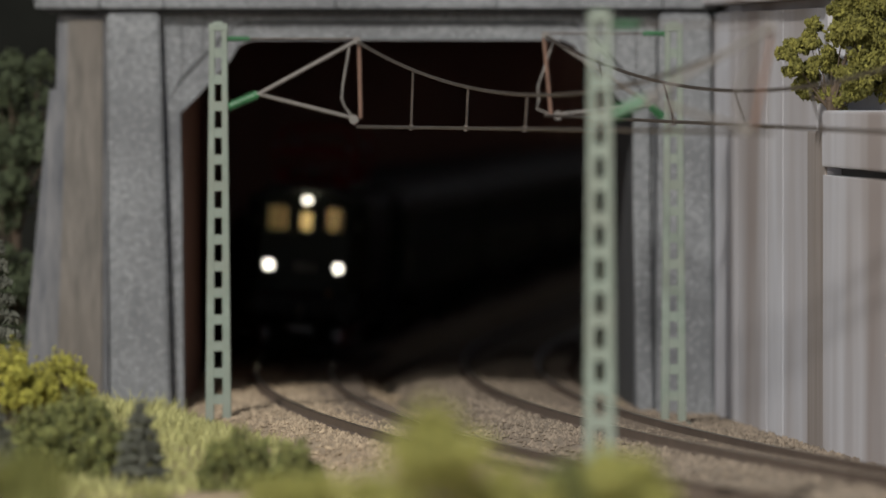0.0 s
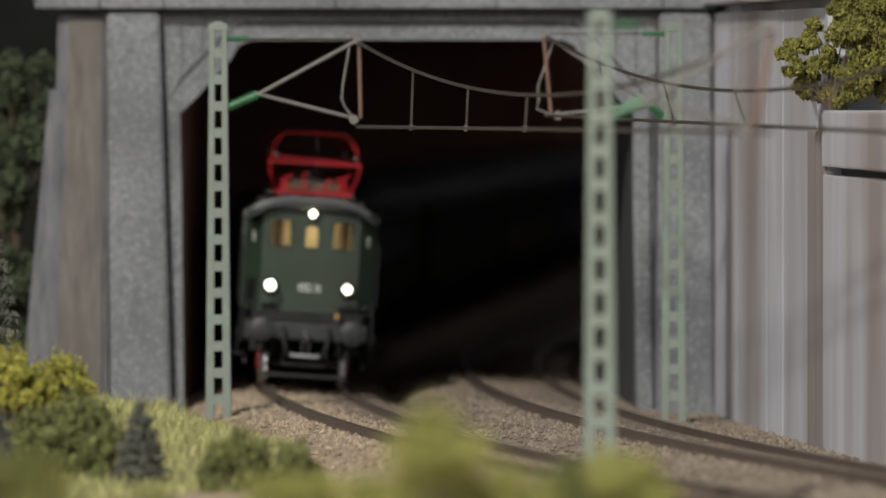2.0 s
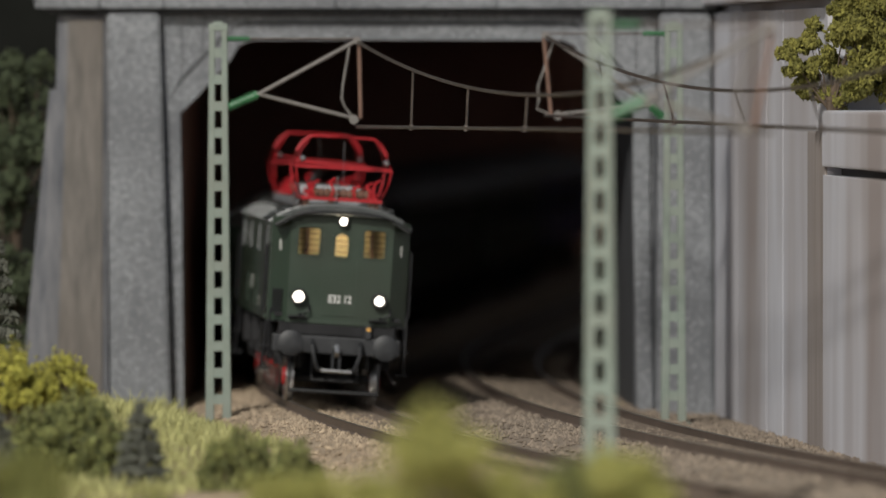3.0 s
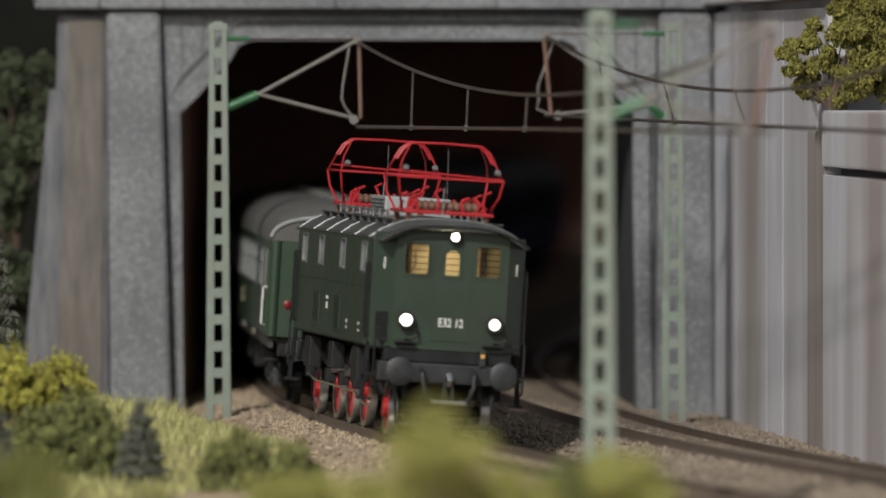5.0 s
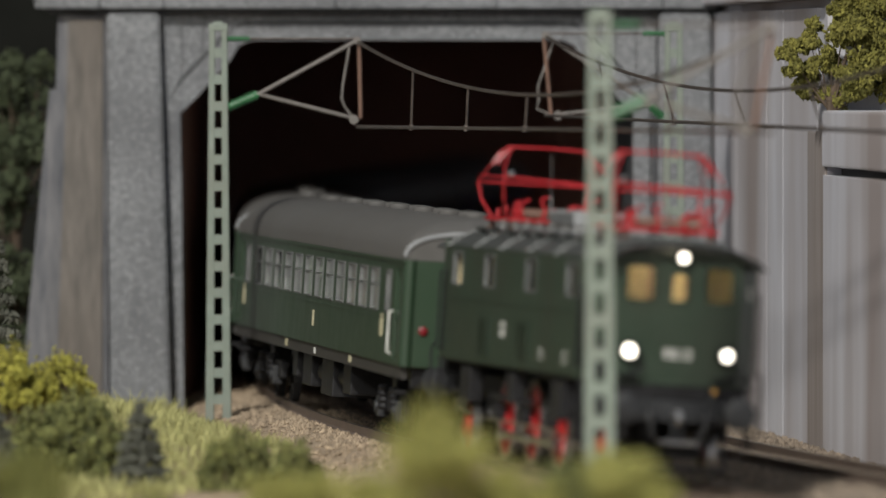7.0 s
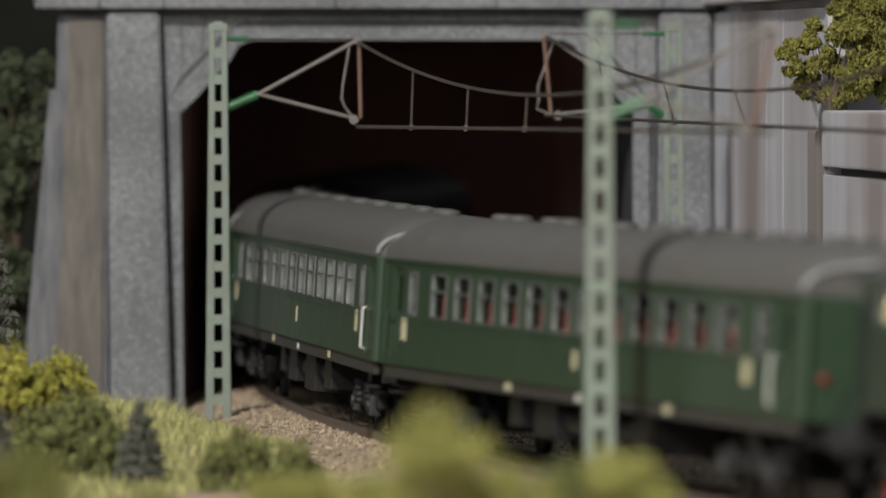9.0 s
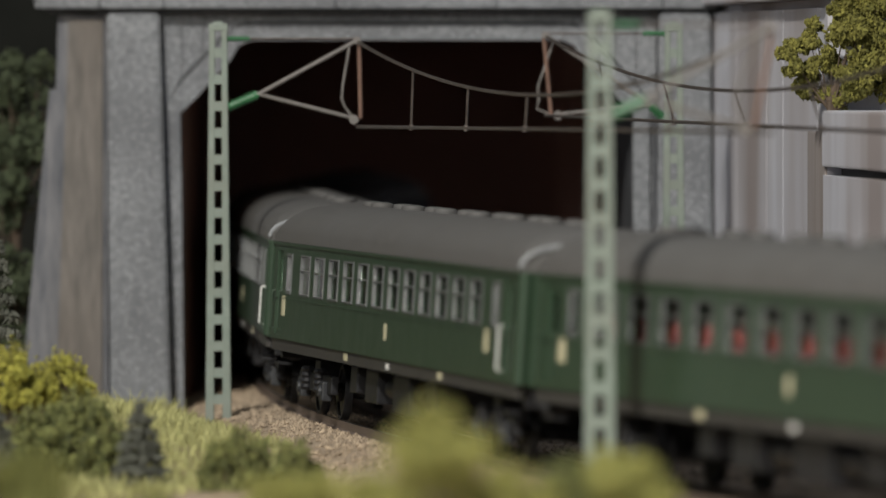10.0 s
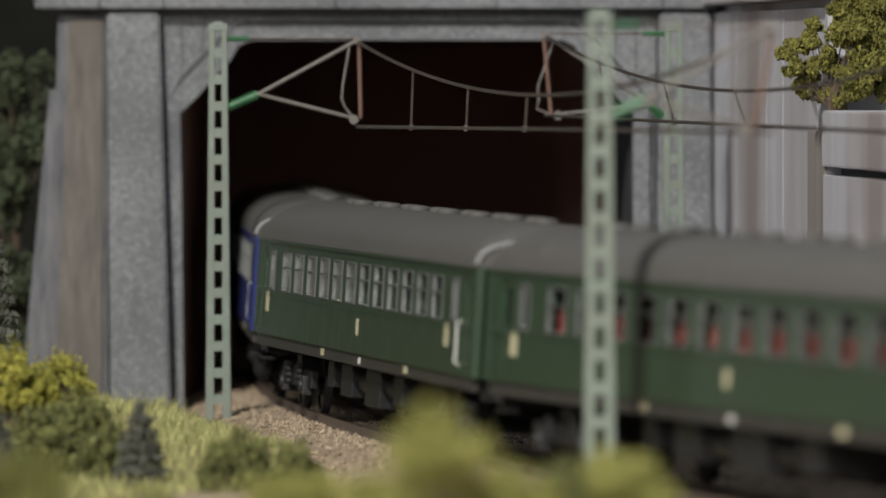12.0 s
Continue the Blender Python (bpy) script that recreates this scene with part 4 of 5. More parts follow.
    for e in (-1, 1):
        xa, xb = sorted((e * 5.01, e * 5.98))
        a2 = roof_arc(1.19, 3.10, 3.39)
        part("cab_roof", prism(nb(), a2 + [(1.14, 3.08), (0.75, 3.30), (0, 3.345), (-0.75, 3.30), (-1.14, 3.08)], xa, xb, "X"), M_LROOF, rf, "rounded cab roof with a visor edge", smooth=True)
        bm = nb()
        chain(bm, [(e * 5.99, y, z - 0.01) for y, z in a2], 0.022, 6)
        part("visor_trim", bm, M_LBLACK, rf)
    for x in (-4.9, -2.9, -1.0, 1.0, 2.9, 4.9):
        bm = nb()
        chain(bm, [(x, y * 1.003, z + 0.006) for y, z in arc], 0.018, 6)
        part("rib", bm, M_FRAME, rf, "pale grey roof rib")
    for s in (-1, 1):
        part("walkway", boxm(-4.4, 4.4, s * 0.90 - 0.06, s * 0.90 + 0.06, 3.43, 3.45), M_LROOF, rf)
        for i in range(9):
            x = -4.2 + i * 1.05
            part("walkway_bracket", boxm(x - 0.025, x + 0.025, s * 0.90 - 0.07, s * 0.90 + 0.07, 3.34, 3.43), M_LROOF, rf)
        lb = nb()
        chain(lb, [(-3.2, s * 0.78, 3.55), (3.2, s * 0.78, 3.55)], 0.022, 6)
        for i in range(8):
            rod(lb, (-3.15 + i * 0.9, s * 0.78, 3.4), (-3.15 + i * 0.9, s * 0.78, 3.58), 0.03, 6)
        part("roof_cable", lb, M_STEEL, rf)
    bx = nb()
    box(bx, -1.0, 0.9, -0.55, 0.55, 3.45, 3.78, 0.04)
    part("roof_box", bx, M_SILVER, rf, "silver-grey roof equipment box")
    sl = nb()
    for i in range(4):
        box(sl, -0.9, 0.8, -0.565, -0.552, 3.52 + i * 0.06, 3.545 + i * 0.06)
    part("roof_box_slat", sl, M_LROOF, rf)
    for x in (-1.35, 1.25):
        part("roof_insulator", insulator(nb(), (x, 0.0, 3.45), (x, 0.0, 3.72), 0.08), M_BROWN, rf)
    pantograph(3.95, False)
    pantograph(-3.95, True)


build_loco()
VEHICLES.append((loco, 0.0, 3.0))


# ---- coaches ----
CL, CW, CZ0, CZ1, CTOP = 13.15, 1.40, 1.22, 2.86, 3.56


def build_coach(label, skin):
    c = thing("passenger_coach", label, "coach", group="coaches of the train")
    pitch = 1.66
    centres = [-9.13 + pitch * i for i in range(12)]
    wz0, wz1 = 2.0, 2.68
    wins = [(x - 0.54, x + 0.54, wz0, wz1) for x in centres]
    doors = [(-12.55, -11.85, 1.30, 2.72), (11.85, 12.55, 1.30, 2.72)]
    slim = [(-11.3, -10.75, wz0, wz1), (10.75, 11.3, wz0, wz1)]
    frame_me = mesh_of("window", rim(nb(), -0.54, 0.54, 0, wz1 - wz0, 0.026, -0.02, 0.05, "Y"), M_FRAME)
    bar_me = mesh_of("window_bar", boxm(-0.505, 0.505, -0.015, 0.03, 0.40, 0.425), M_FRAME)
    pane_me = mesh_of("pane", boxm(-0.51, 0.51, 0.015, 0.025, 0.03, wz1 - wz0 - 0.03), M_GLASS)
    slim_me = mesh_of("window", rim(nb(), -0.275, 0.275, 0, wz1 - wz0, 0.05, -0.02, 0.05, "Y"), M_FRAME)
    spane_me = mesh_of("pane", boxm(-0.235, 0.235, 0.015, 0.025, 0.04, wz1 - wz0 - 0.04), M_GLASS)
    for s in (-1, 1):
        sd = part("side_wall", holed_wall(nb(), -CL, CL, CZ0, CZ1, wins + slim + doors, s * CW, s * (CW - 0.1), "Y"), skin, c)
        turn = 0 if s < 0 else 180
        for w in wins:
            x = (w[0] + w[1]) / 2
            o = part("window", frame_me, None, sd, "bright metal window frame", at=(x, s * CW, wz0, 0, 0, turn))
            part("window_bar", bar_me, None, sd, at=(x, s * CW, wz0, 0, 0, turn))
            part("pane", pane_me, None, sd, at=(x, s * CW, wz0, 0, 0, turn))
        for w in slim:
            x = (w[0] + w[1]) / 2
            part("window", slim_me, None, sd, at=(x, s * CW, wz0, 0, 0, turn))
            part("pane", spane_me, None, sd, at=(x, s * CW, wz0, 0, 0, turn))
        for d in doors:
            y0, y1 = sorted((s * (CW - 0.08), s * (CW - 0.03)))
            dr = part("door", holed_wall(nb(), d[0] + 0.015, d[1] - 0.015, d[2], d[3], [(d[0] + 0.16, d[1] - 0.16, 2.05, 2.6)], y0, y1, "Y"), skin, c)
            part("pane", boxm(d[0] + 0.16, d[1] - 0.16, (y0 + y1) / 2 - 0.006, (y0 + y1) / 2 + 0.006, 2.05, 2.6), M_GLASS, dr)
            out = d[0] - 0.07 if d[0] < 0 else d[1] + 0.07
            inn = d[1] + 0.07 if d[0] < 0 else d[0] - 0.07
            for xx, m in ((out, skin), (inn, M_WHITE if d[0] > 0 else skin)):
                part("handrail", chain(nb(), [(xx, s * CW, 1.38), (xx, s * (CW + 0.06), 1.40), (xx, s * (CW + 0.06), 2.02), (xx, s * CW, 2.04)], 0.018, 6), m, dr, "white grab rail" if m is M_WHITE else "")
            part("step", boxm(d[0] + 0.05, d[1] - 0.05, min(s * 1.15, s * 1.38), max(s * 1.15, s * 1.38), 0.78, 0.83, 0.01), M_LBLACK, dr)
        y0, y1 = sorted((s * (CW + 0.002), s * (CW + 0.012)))
        part("rain_strip", boxm(-CL, CL, min(s * CW, s * (CW + 0.03)), max(s * CW, s * (CW + 0.03)), CZ1 - 0.05, CZ1, 0.005), skin, sd)
        part("sill_strip", boxm(-CL, CL, y0, y1, 1.90, 1.93), skin, sd)
        part("solebar", boxm(-CL + 0.1, CL - 0.1, min(s * 1.28, s * 1.36), max(s * 1.28, s * 1.36), 1.02, 1.215), M_SOLE, sd, "dark brown-grey solebar")
        for xx, zz, w, h, m in ((-11.55 + 0.0, 1.62, 0.36, 0.34, M_CREAM), (10.3, 1.62, 0.36, 0.34, M_CREAM), (0.2, 1.52, 0.22, 0.26, M_CREAM), (-4.2, 1.07, 0.4, 0.12, M_CREAM), (5.8, 1.07, 0.4, 0.12, M_CREAM), (0.4, 1.06, 0.26, 0.1, M_WHITE)):
            yy0, yy1 = (y0, y1) if zz > 1.2 else sorted((s * 1.362, s * 1.37))
            part("plate", boxm(xx - w / 2, xx + w / 2, yy0, yy1, zz, zz + h), m, sd, "small cream data plate")
    for e in (-1, 1):
        x0, x1 = sorted((e * (CL - 0.1), e * CL))
        en = part("end_wall", boxm(x0, x1, -CW + 0.105, CW - 0.105, CZ0, CZ1), skin, c)
        for s in (-1, 1):
            part("corner_post", lathe(nb(), [(CZ0, 0.1), (CZ1, 0.1)], "Z", 10, (e * (CL - 0.04), s * (CW - 0.08), 0)), skin, en, smooth=True)
        gw = nb()
        for i in range(4):
            xx = e * (CL + 0.02 + i * 0.075)
            holed_wall(gw, -0.62, 0.62, 1.1, 3.05, [(-0.44, 0.44, 1.2, 2.9)], min(xx, xx + e * 0.045), max(xx, xx + e * 0.045), "X")
        part("gangway", gw, M_RUBBER, en, "black folded rubber gangway")
        part("gangway_door", boxm(min(e * (CL + 0.002), e * (CL + 0.012)), max(e * (CL + 0.002), e * (CL + 0.012)), -0.42, 0.42, 1.22, 2.88), M_SILVER, en)
        for s in (-1, 1):
            part("tail_lamp", lathe(nb(), [(e * CL, 0.07), (e * (CL + 0.04), 0.07), (e * (CL + 0.055), 0.045)], "X", 14, (0, s * 1.08, 1.78)), M_TAIL, en, "round red tail lens", smooth=True)
            bf = part("buffer", lathe(nb(), [(e * 12.95, 0.14), (e * 13.2, 0.12), (e * 13.2, 0.08), (e * 13.42, 0.08)], "X", 14, (0, s * 0.875, 1.03)), M_LBLACK, en)
            part("buffer_head", lathe(nb(), [(e * 13.41, 0.1), (e * 13.43, 0.21), (e * 13.48, 0.2)], "X", 18, (0, s * 0.875, 1.03)), M_BUFFER, bf)
        part("buffer_beam", boxm(min(e * 12.8, e * 12.98), max(e * 12.8, e * 12.98), -1.2, 1.2, 0.88, 1.21, 0.02), M_LBLACK, en)
    # roof with rounded ends
    bm = nb()
    xs = [-CL, -CL + 0.12, -CL + 0.4, -CL + 0.9] + [-CL + 0.9 + (2 * CL - 1.8) * i / 6 for i in range(1, 6)] + [CL - 0.9, CL - 0.4, CL - 0.12, CL]
    rings = []
    for x in xs:
        d = min(1.0, (CL - abs(x)) / 0.9)
        k = 0.62 + 0.38 * (1 - (1 - d) ** 2.4)
        pts = []
        for i in range(19):
            a = math.pi * i / 18
            y = -math.copysign(abs(math.cos(a)) ** 0.72, math.cos(a)) * (CW + 0.03) * (0.985 + 0.015 * d)
            pts.append(bm.verts.new((x, y, CZ1 + 0.004 + (CTOP - CZ1) * k * math.sin(a) ** 0.86)))
        rings.append(pts)
    for r0, r1 in zip(rings, rings[1:]):
        for i in range(18):
            bm.faces.new((r0[i], r0[i + 1], r1[i + 1], r1[i]))
        bm.faces.new((r0[0], r1[0], r1[18], r0[18]))
    bm.faces.new(rings[0])
    bm.faces.new(rings[-1][::-1])
    rf = part("roof", bm, M_CROOF, c, "plain dull grey rounded roof", smooth=True)
    for i in range(14):
        x = -11.2 + i * 1.72
        part("roof_vent", box(lathe(nb(), [(3.50, 0.17), (3.58, 0.20), (3.63, 0.19), (3.65, 0.09)], "Z", 14, (x, -0.12 if i % 2 else 0.0, 0)), x - 0.2, x + 0.2, -0.08, 0.14, 3.5, 3.55, 0.01), M_CROOF, rf, smooth=True)
    for e in (-1, 1):
        ed = nb()
        pts = []
        for i in range(17):
            a = math.pi * (0.02 + 0.96 * i / 16)
            y = -math.copysign(abs(math.cos(a)) ** 0.72, math.cos(a)) * (CW + 0.02)
            pts.append((e * (CL + 0.01), y, CZ1 + 0.02 + (CTOP - CZ1) * 0.62 * math.sin(a) ** 0.86))
        chain(ed, pts, 0.035, 6)
        # front rib in silver: its highlight is painted by the brighter material
        part("roof_end_rib", ed, M_SILVER if e > 0 else M_CROOF, rf)
    # inside
    part("floor", boxm(-CL + 0.12, CL - 0.12, -CW + 0.12, CW - 0.12, 1.2, 1.28), M_INNER, c)
    part("corridor_wall", boxm(-10.6, 10.6, 0.35, 0.4, 1.29, 2.84), M_INNER, c, "beige corridor wall inside")
    seat_me = mesh_of("seat", box(boxm(-0.28, 0.28, -1.2, 0.3, 1.35, 1.62, 0.05), 0.16, 0.30, -1.2, 0.3, 1.62, 2.32, 0.05), M_SEAT)
    seat_back_me = mesh_of("seat", box(boxm(-0.28, 0.28, -1.2, 0.3, 1.35, 1.62, 0.05), -0.30, -0.16, -1.2, 0.3, 1.62, 2.32, 0.05), M_SEAT)
    for x in centres:
        part("seat", seat_me, None, c, "red upholstered seat", at=(x + 0.5, 0, 0))
        part("seat", seat_back_me, None, c, "red upholstered seat", at=(x - 0.5, 0, 0))
    part_me = mesh_of("partition", boxm(-0.02, 0.02, -1.26, 0.33, 1.29, 2.84), M_INNER)
    for x in centres:
        part("partition", part_me, None, c, at=(x + pitch / 2, 0, 0))
    # underframe
    part("underframe", boxm(-12.8, 12.8, -1.0, 1.0, 0.98, 1.19), M_LBLACK, c)
    for x, w, z in ((-2.6, 1.3, 0.45), (0.6, 1.7, 0.38), (3.6, 1.1, 0.5), (-4.6, 0.7, 0.55)):
        part("battery_box", boxm(x - w / 2, x + w / 2, -1.15, -0.2, z, 0.975, 0.03), M_LBLACK, c)
        part("battery_box", boxm(x - w / 2 + 0.4, x + w / 2 + 0.4, 0.2, 1.15, z, 0.975, 0.03), M_LBLACK, c)
    for x in (-1.2, 1.9):
        for s in (-1, 1):
            part("air_tank", lathe(nb(), [(x - 0.55, 0.05), (x - 0.5, 0.17), (x + 0.5, 0.17), (x + 0.55, 0.05)], "X", 12, (0, s * 0.9, 0.72)), M_LBLACK, c, smooth=True)
    for bx in (-9.5, 9.5):
        bg_ = part("bogie", box(box(boxm(-1.9, 1.9, -1.08, -0.95, 0.42, 0.72, 0.03), -1.9, 1.9, 0.95, 1.08, 0.42, 0.72, 0.03), -0.3, 0.3, -1.05, 1.05, 0.4, 0.95, 0.03), M_LBLACK, c, "black bogie frame", at=(bx, 0, 0))
        for s in (-1, 1):
            for x in (-1.25, 1.25):
                part("axle_box", lathe(boxm(x - 0.2, x + 0.2, min(s * 0.98, s * 1.16), max(s * 0.98, s * 1.16), 0.3, 0.62, 0.03), [(s * 1.16, 0.11), (s * 1.2, 0.09)], "Y", 12, (x, 0, 0.46)), M_BUFFER, bg_, "grey axle box cover")
            for x in (-0.75, 0.75):
                part("coil_spring", lathe(nb(), [(0.42 + i * 0.05, 0.09 + 0.03 * (i % 2)) for i in range(9)], "Z", 10, (x, s * 1.1, 0)), M_LBLACK, bg_)
        for x in (-1.25, 1.25):
            wheelset(c, 0.46, 0.74, 0, bx + x, 0.46, False)
    return c


coach = build_coach("green passenger coach with grey roof and red seats", M_CGREEN)
VEHICLES.append((coach, 6.5 + 27.05 * 0.5, 9.5))
first = list(AXLES)
for i in range(1, 3):
    cc = copy_thing(coach, pose(0, 0, 0))
    VEHICLES.append((cc, 6.5 + 27.05 * (i + 0.5), 9.5))
    old = [a for a in first if a[0].parent == coach]
    news = [o for o in cc.children if o.name.startswith("wheelset")]
    for o, a in zip(sorted(news, key=lambda o: o.location.x), sorted(old, key=lambda a: a[1])):
        AXLES.append((o, a[1], 0, a[3], a[4]))
blue = build_coach("dark blue passenger coach with grey roof", M_CBLUE)
VEHICLES.append((blue, 6.5 + 27.05 * 3.5, 9.5))


# ---- planting ----
def crumbs(bm, rng, centre, radii, n, size, hollow=0.45):
    """Many small irregular crumbs of foam inside an uneven ellipsoid."""
    cx, cy, cz = centre
    for _ in range(n):
        while True:
            p = Vector((rng.uniform(-1, 1), rng.uniform(-1, 1), rng.uniform(-1, 1)))
            if hollow < p.length < 1:
                break
        k = 1 + 0.28 * noise.noise((p.x * 2.1 + cx, p.y * 2.1 + cy, p.z * 2.1 + cz))
        c = Vector((cx + p.x * radii[0] * k, cy + p.y * radii[1] * k, cz + p.z * radii[2] * k))
        r = size * rng.uniform(0.5, 1.35)
        q = Euler((rng.uniform(0, 6), rng.uniform(0, 6), rng.uniform(0, 6))).to_matrix()
        o = [q @ Vector(v) * r * rng.uniform(0.6, 1.25) + c for v in ((1.45, 0, 0), (-1.45, 0, 0), (0, 0.85, 0), (0, -0.85, 0), (0, 0, 0.4), (0, 0, -0.4))]
        v = [bm.verts.new(x) for x in o]
        for a, b, d in ((0, 2, 4), (2, 1, 4), (1, 3, 4), (3, 0, 4), (2, 0, 5), (1, 2, 5), (3, 1, 5), (0, 3, 5)):
            bm.faces.new((v[a], v[b], v[d]))


def bush(x, y, z, w, h, material, label, seed, size=0.07, n=900, clumps=9, name="bush", depth=None, sprigs=0):
    """A bush: forked stems and a crown of several uneven clumps."""
    rng = random.Random(seed)
    t = thing(name, label, name, (x, y, z, 0, 0, 0))
    bm = nb()
    cb = nb()
    clumps *= 2
    if name == "tree":
        rod(cb, (0, 0, -0.4), (0.05, 0, h * 0.45), 0.11, 7, 0.05)
    for i in range(clumps):
        a = rng.uniform(0, 6.28)
        d = rng.uniform(0.0, 0.9) ** 0.7
        lvl = rng.uniform(0.12, 0.82)
        if i == 0:
            d, lvl = 0.1, 0.84
        spread = 1.0 - 0.55 * max(0, lvl - 0.4)
        cx, cy, cz = math.cos(a) * d * w * spread, math.sin(a) * d * (depth or w) * spread, lvl * h
        rod(cb, (0, 0, -0.3), (cx * 0.3, cy * 0.3, cz * 0.4), 0.03, 5, 0.022)
        rod(cb, (cx * 0.3, cy * 0.3, cz * 0.4), (cx, cy, cz), 0.022, 5, 0.008)
        rr = rng.uniform(0.13, 0.40)
        crumbs(bm, rng, (cx, cy, cz), (w * rr, (depth or w) * rr, min(h * 0.28, w * rr * 0.9)), int(1.5 * n) // clumps, size * 0.72, 0.25)
    for _ in range(sprigs):
        a, u = rng.uniform(0, 6.28), rng.uniform(0.1, 1.0)
        tip = Vector((math.cos(a) * w * u, math.sin(a) * (depth or w) * u, h * (1.12 - 0.55 * u * u) * rng.uniform(0.75, 1.08)))
        foot = tip * 0.6
        rod(cb, foot, tip, 0.009, 4, 0.004)
        for k in range(14):
            crumbs(bm, rng, foot.lerp(tip, rng.uniform(0.2, 1.0)), (0.05, 0.05, 0.04), 1, size * 0.6, 0.0)
    part("wood", cb, M_BARK, t)
    part("crown", bm, material, t)
    return t


def wall_tree():
    """A forked tree on the wall's end post: spreading limbs that carry separate leaf clusters."""
    rng = random.Random(51)
    t = thing("tree", "olive leafy tree with an open crown on the wall's end post", "tree", (6.40, 163.9, 4.85, 0, 0, 0))
    wood, leaves = nb(), nb()
    rod(wood, (0, 0, -0.05), (-0.02, 0, 0.5), 0.085, 8, 0.06)
    rod(wood, (-0.02, 0, 0.5), (0.25, 0.05, 1.25), 0.06, 7, 0.03)
    # cluster: across, height above the post, radius
    for cx, cz, r in ((-0.66, 1.22, 0.24), (-0.42, 0.98, 0.27), (-0.36, 1.52, 0.20), (-0.28, 1.80, 0.13), (-0.46, 0.70, 0.17), (-0.12, 0.62, 0.22), (0.0, 1.12, 0.24),
                      (0.30, 1.62, 0.36), (0.62, 1.90, 0.44), (0.52, 1.08, 0.40), (0.85, 1.35, 0.46), (0.22, 2.1, 0.27), (0.34, 0.62, 0.26), (0.98, 0.78, 0.34), (1.2, 1.7, 0.5), (0.78, 2.3, 0.4), (0.12, 0.36, 0.12)):
        cy = rng.uniform(-0.35, 0.35)
        fork = Vector((cx * 0.35, cy * 0.3, 0.35 + 0.35 * cz * 0.6))
        rod(wood, (0, 0, 0.3), fork, 0.022, 6, 0.016)
        rod(wood, fork, (cx, cy, cz), 0.015, 5, 0.007)
        for _ in range(max(7, int(40 * r))):
            d = Vector((rng.gauss(0, 1), rng.gauss(0, 1), rng.gauss(0, 0.9))).normalized() * r * rng.uniform(0.25, 1.12)
            c = Vector((cx, cy, cz)) + d
            rod(wood, (cx, cy, cz), c, 0.007, 4, 0.004)
            q = r * rng.uniform(0.34, 0.60)
            crumbs(leaves, rng, c, (q, q, q * 0.85), int(60 + 520 * q), 0.034, 0.0)
    part("wood", wood, M_BARK, t)
    part("crown", leaves, M_LEAFT, t)
    return t


def conifer(x, y, z, w, h, seed, label):
    rng = random.Random(seed)
    t = thing("conifer", label, "tree", (x, y, z, 0, 0, 0))
    part("trunk", rod(nb(), (0, 0, -0.2), (0, 0, h * 0.95), 0.06, 6, 0.015), M_BARK, t)
    bm = nb()
    tiers = 9
    for i in range(tiers):
        u = i / (tiers - 1)
        r = w * (1 - u) ** 0.75 + 0.06
        zc = h * (0.06 + 0.9 * u)
        for _ in range(int(60 + 300 * (1 - u))):
            a, d = rng.uniform(0, 6.28), rng.uniform(0.35, 1.0)
            k = 1 + 0.2 * noise.noise((math.cos(a) * 2, math.sin(a) * 2, i))
            c = (math.cos(a) * d * r * k, math.sin(a) * d * r * k, zc - 0.16 * d * h / tiers * 2 + rng.uniform(-0.04, 0.07))
            crumbs(bm, rng, c, (0.04, 0.04, 0.03), 1, 0.052, 0.0)
    part("needles", bm, M_CONIF, t)
    return t


def grass(name, label, spots, seed, material, length=(0.12, 0.34)):
    rng = random.Random(seed)
    verts, faces = [], []
    for x0, x1, y0, y1, n in spots:
        for _ in range(n):
            x, y = rng.uniform(x0, x1), rng.uniform(y0, y1)
            if x - line_x(y) > -2.6 + 0.5 * noise.noise((x, y, 2)):
                continue
            z = ground_height(x, y) - 0.03
            L = rng.uniform(*length)
            a = rng.uniform(0, 6.28)
            dx, dy = math.cos(a) * 0.013, math.sin(a) * 0.013
            lx, ly = rng.uniform(-0.5, 0.5) * L, rng.uniform(-0.5, 0.5) * L
            i = len(verts)
            verts += [(x - dx, y - dy, z), (x + dx, y + dy, z), (x + lx * 0.4 + dx * 0.7, y + ly * 0.4 + dy * 0.7, z + L * 0.6), (x + lx * 0.4 - dx * 0.7, y + ly * 0.4 - dy * 0.7, z + L * 0.6), (x + lx, y + ly, z + L)]
            faces += [(i, i + 1, i + 2, i + 3), (i + 3, i + 2, i + 4)]
    me = bpy.data.meshes.new(name)
    me.from_pydata([(a * K, b * K, c * K) for a, b, c in verts], [], faces)
    me.materials.append(material)
    return tagged(new(name, me), label, "grass", kind="stuff")


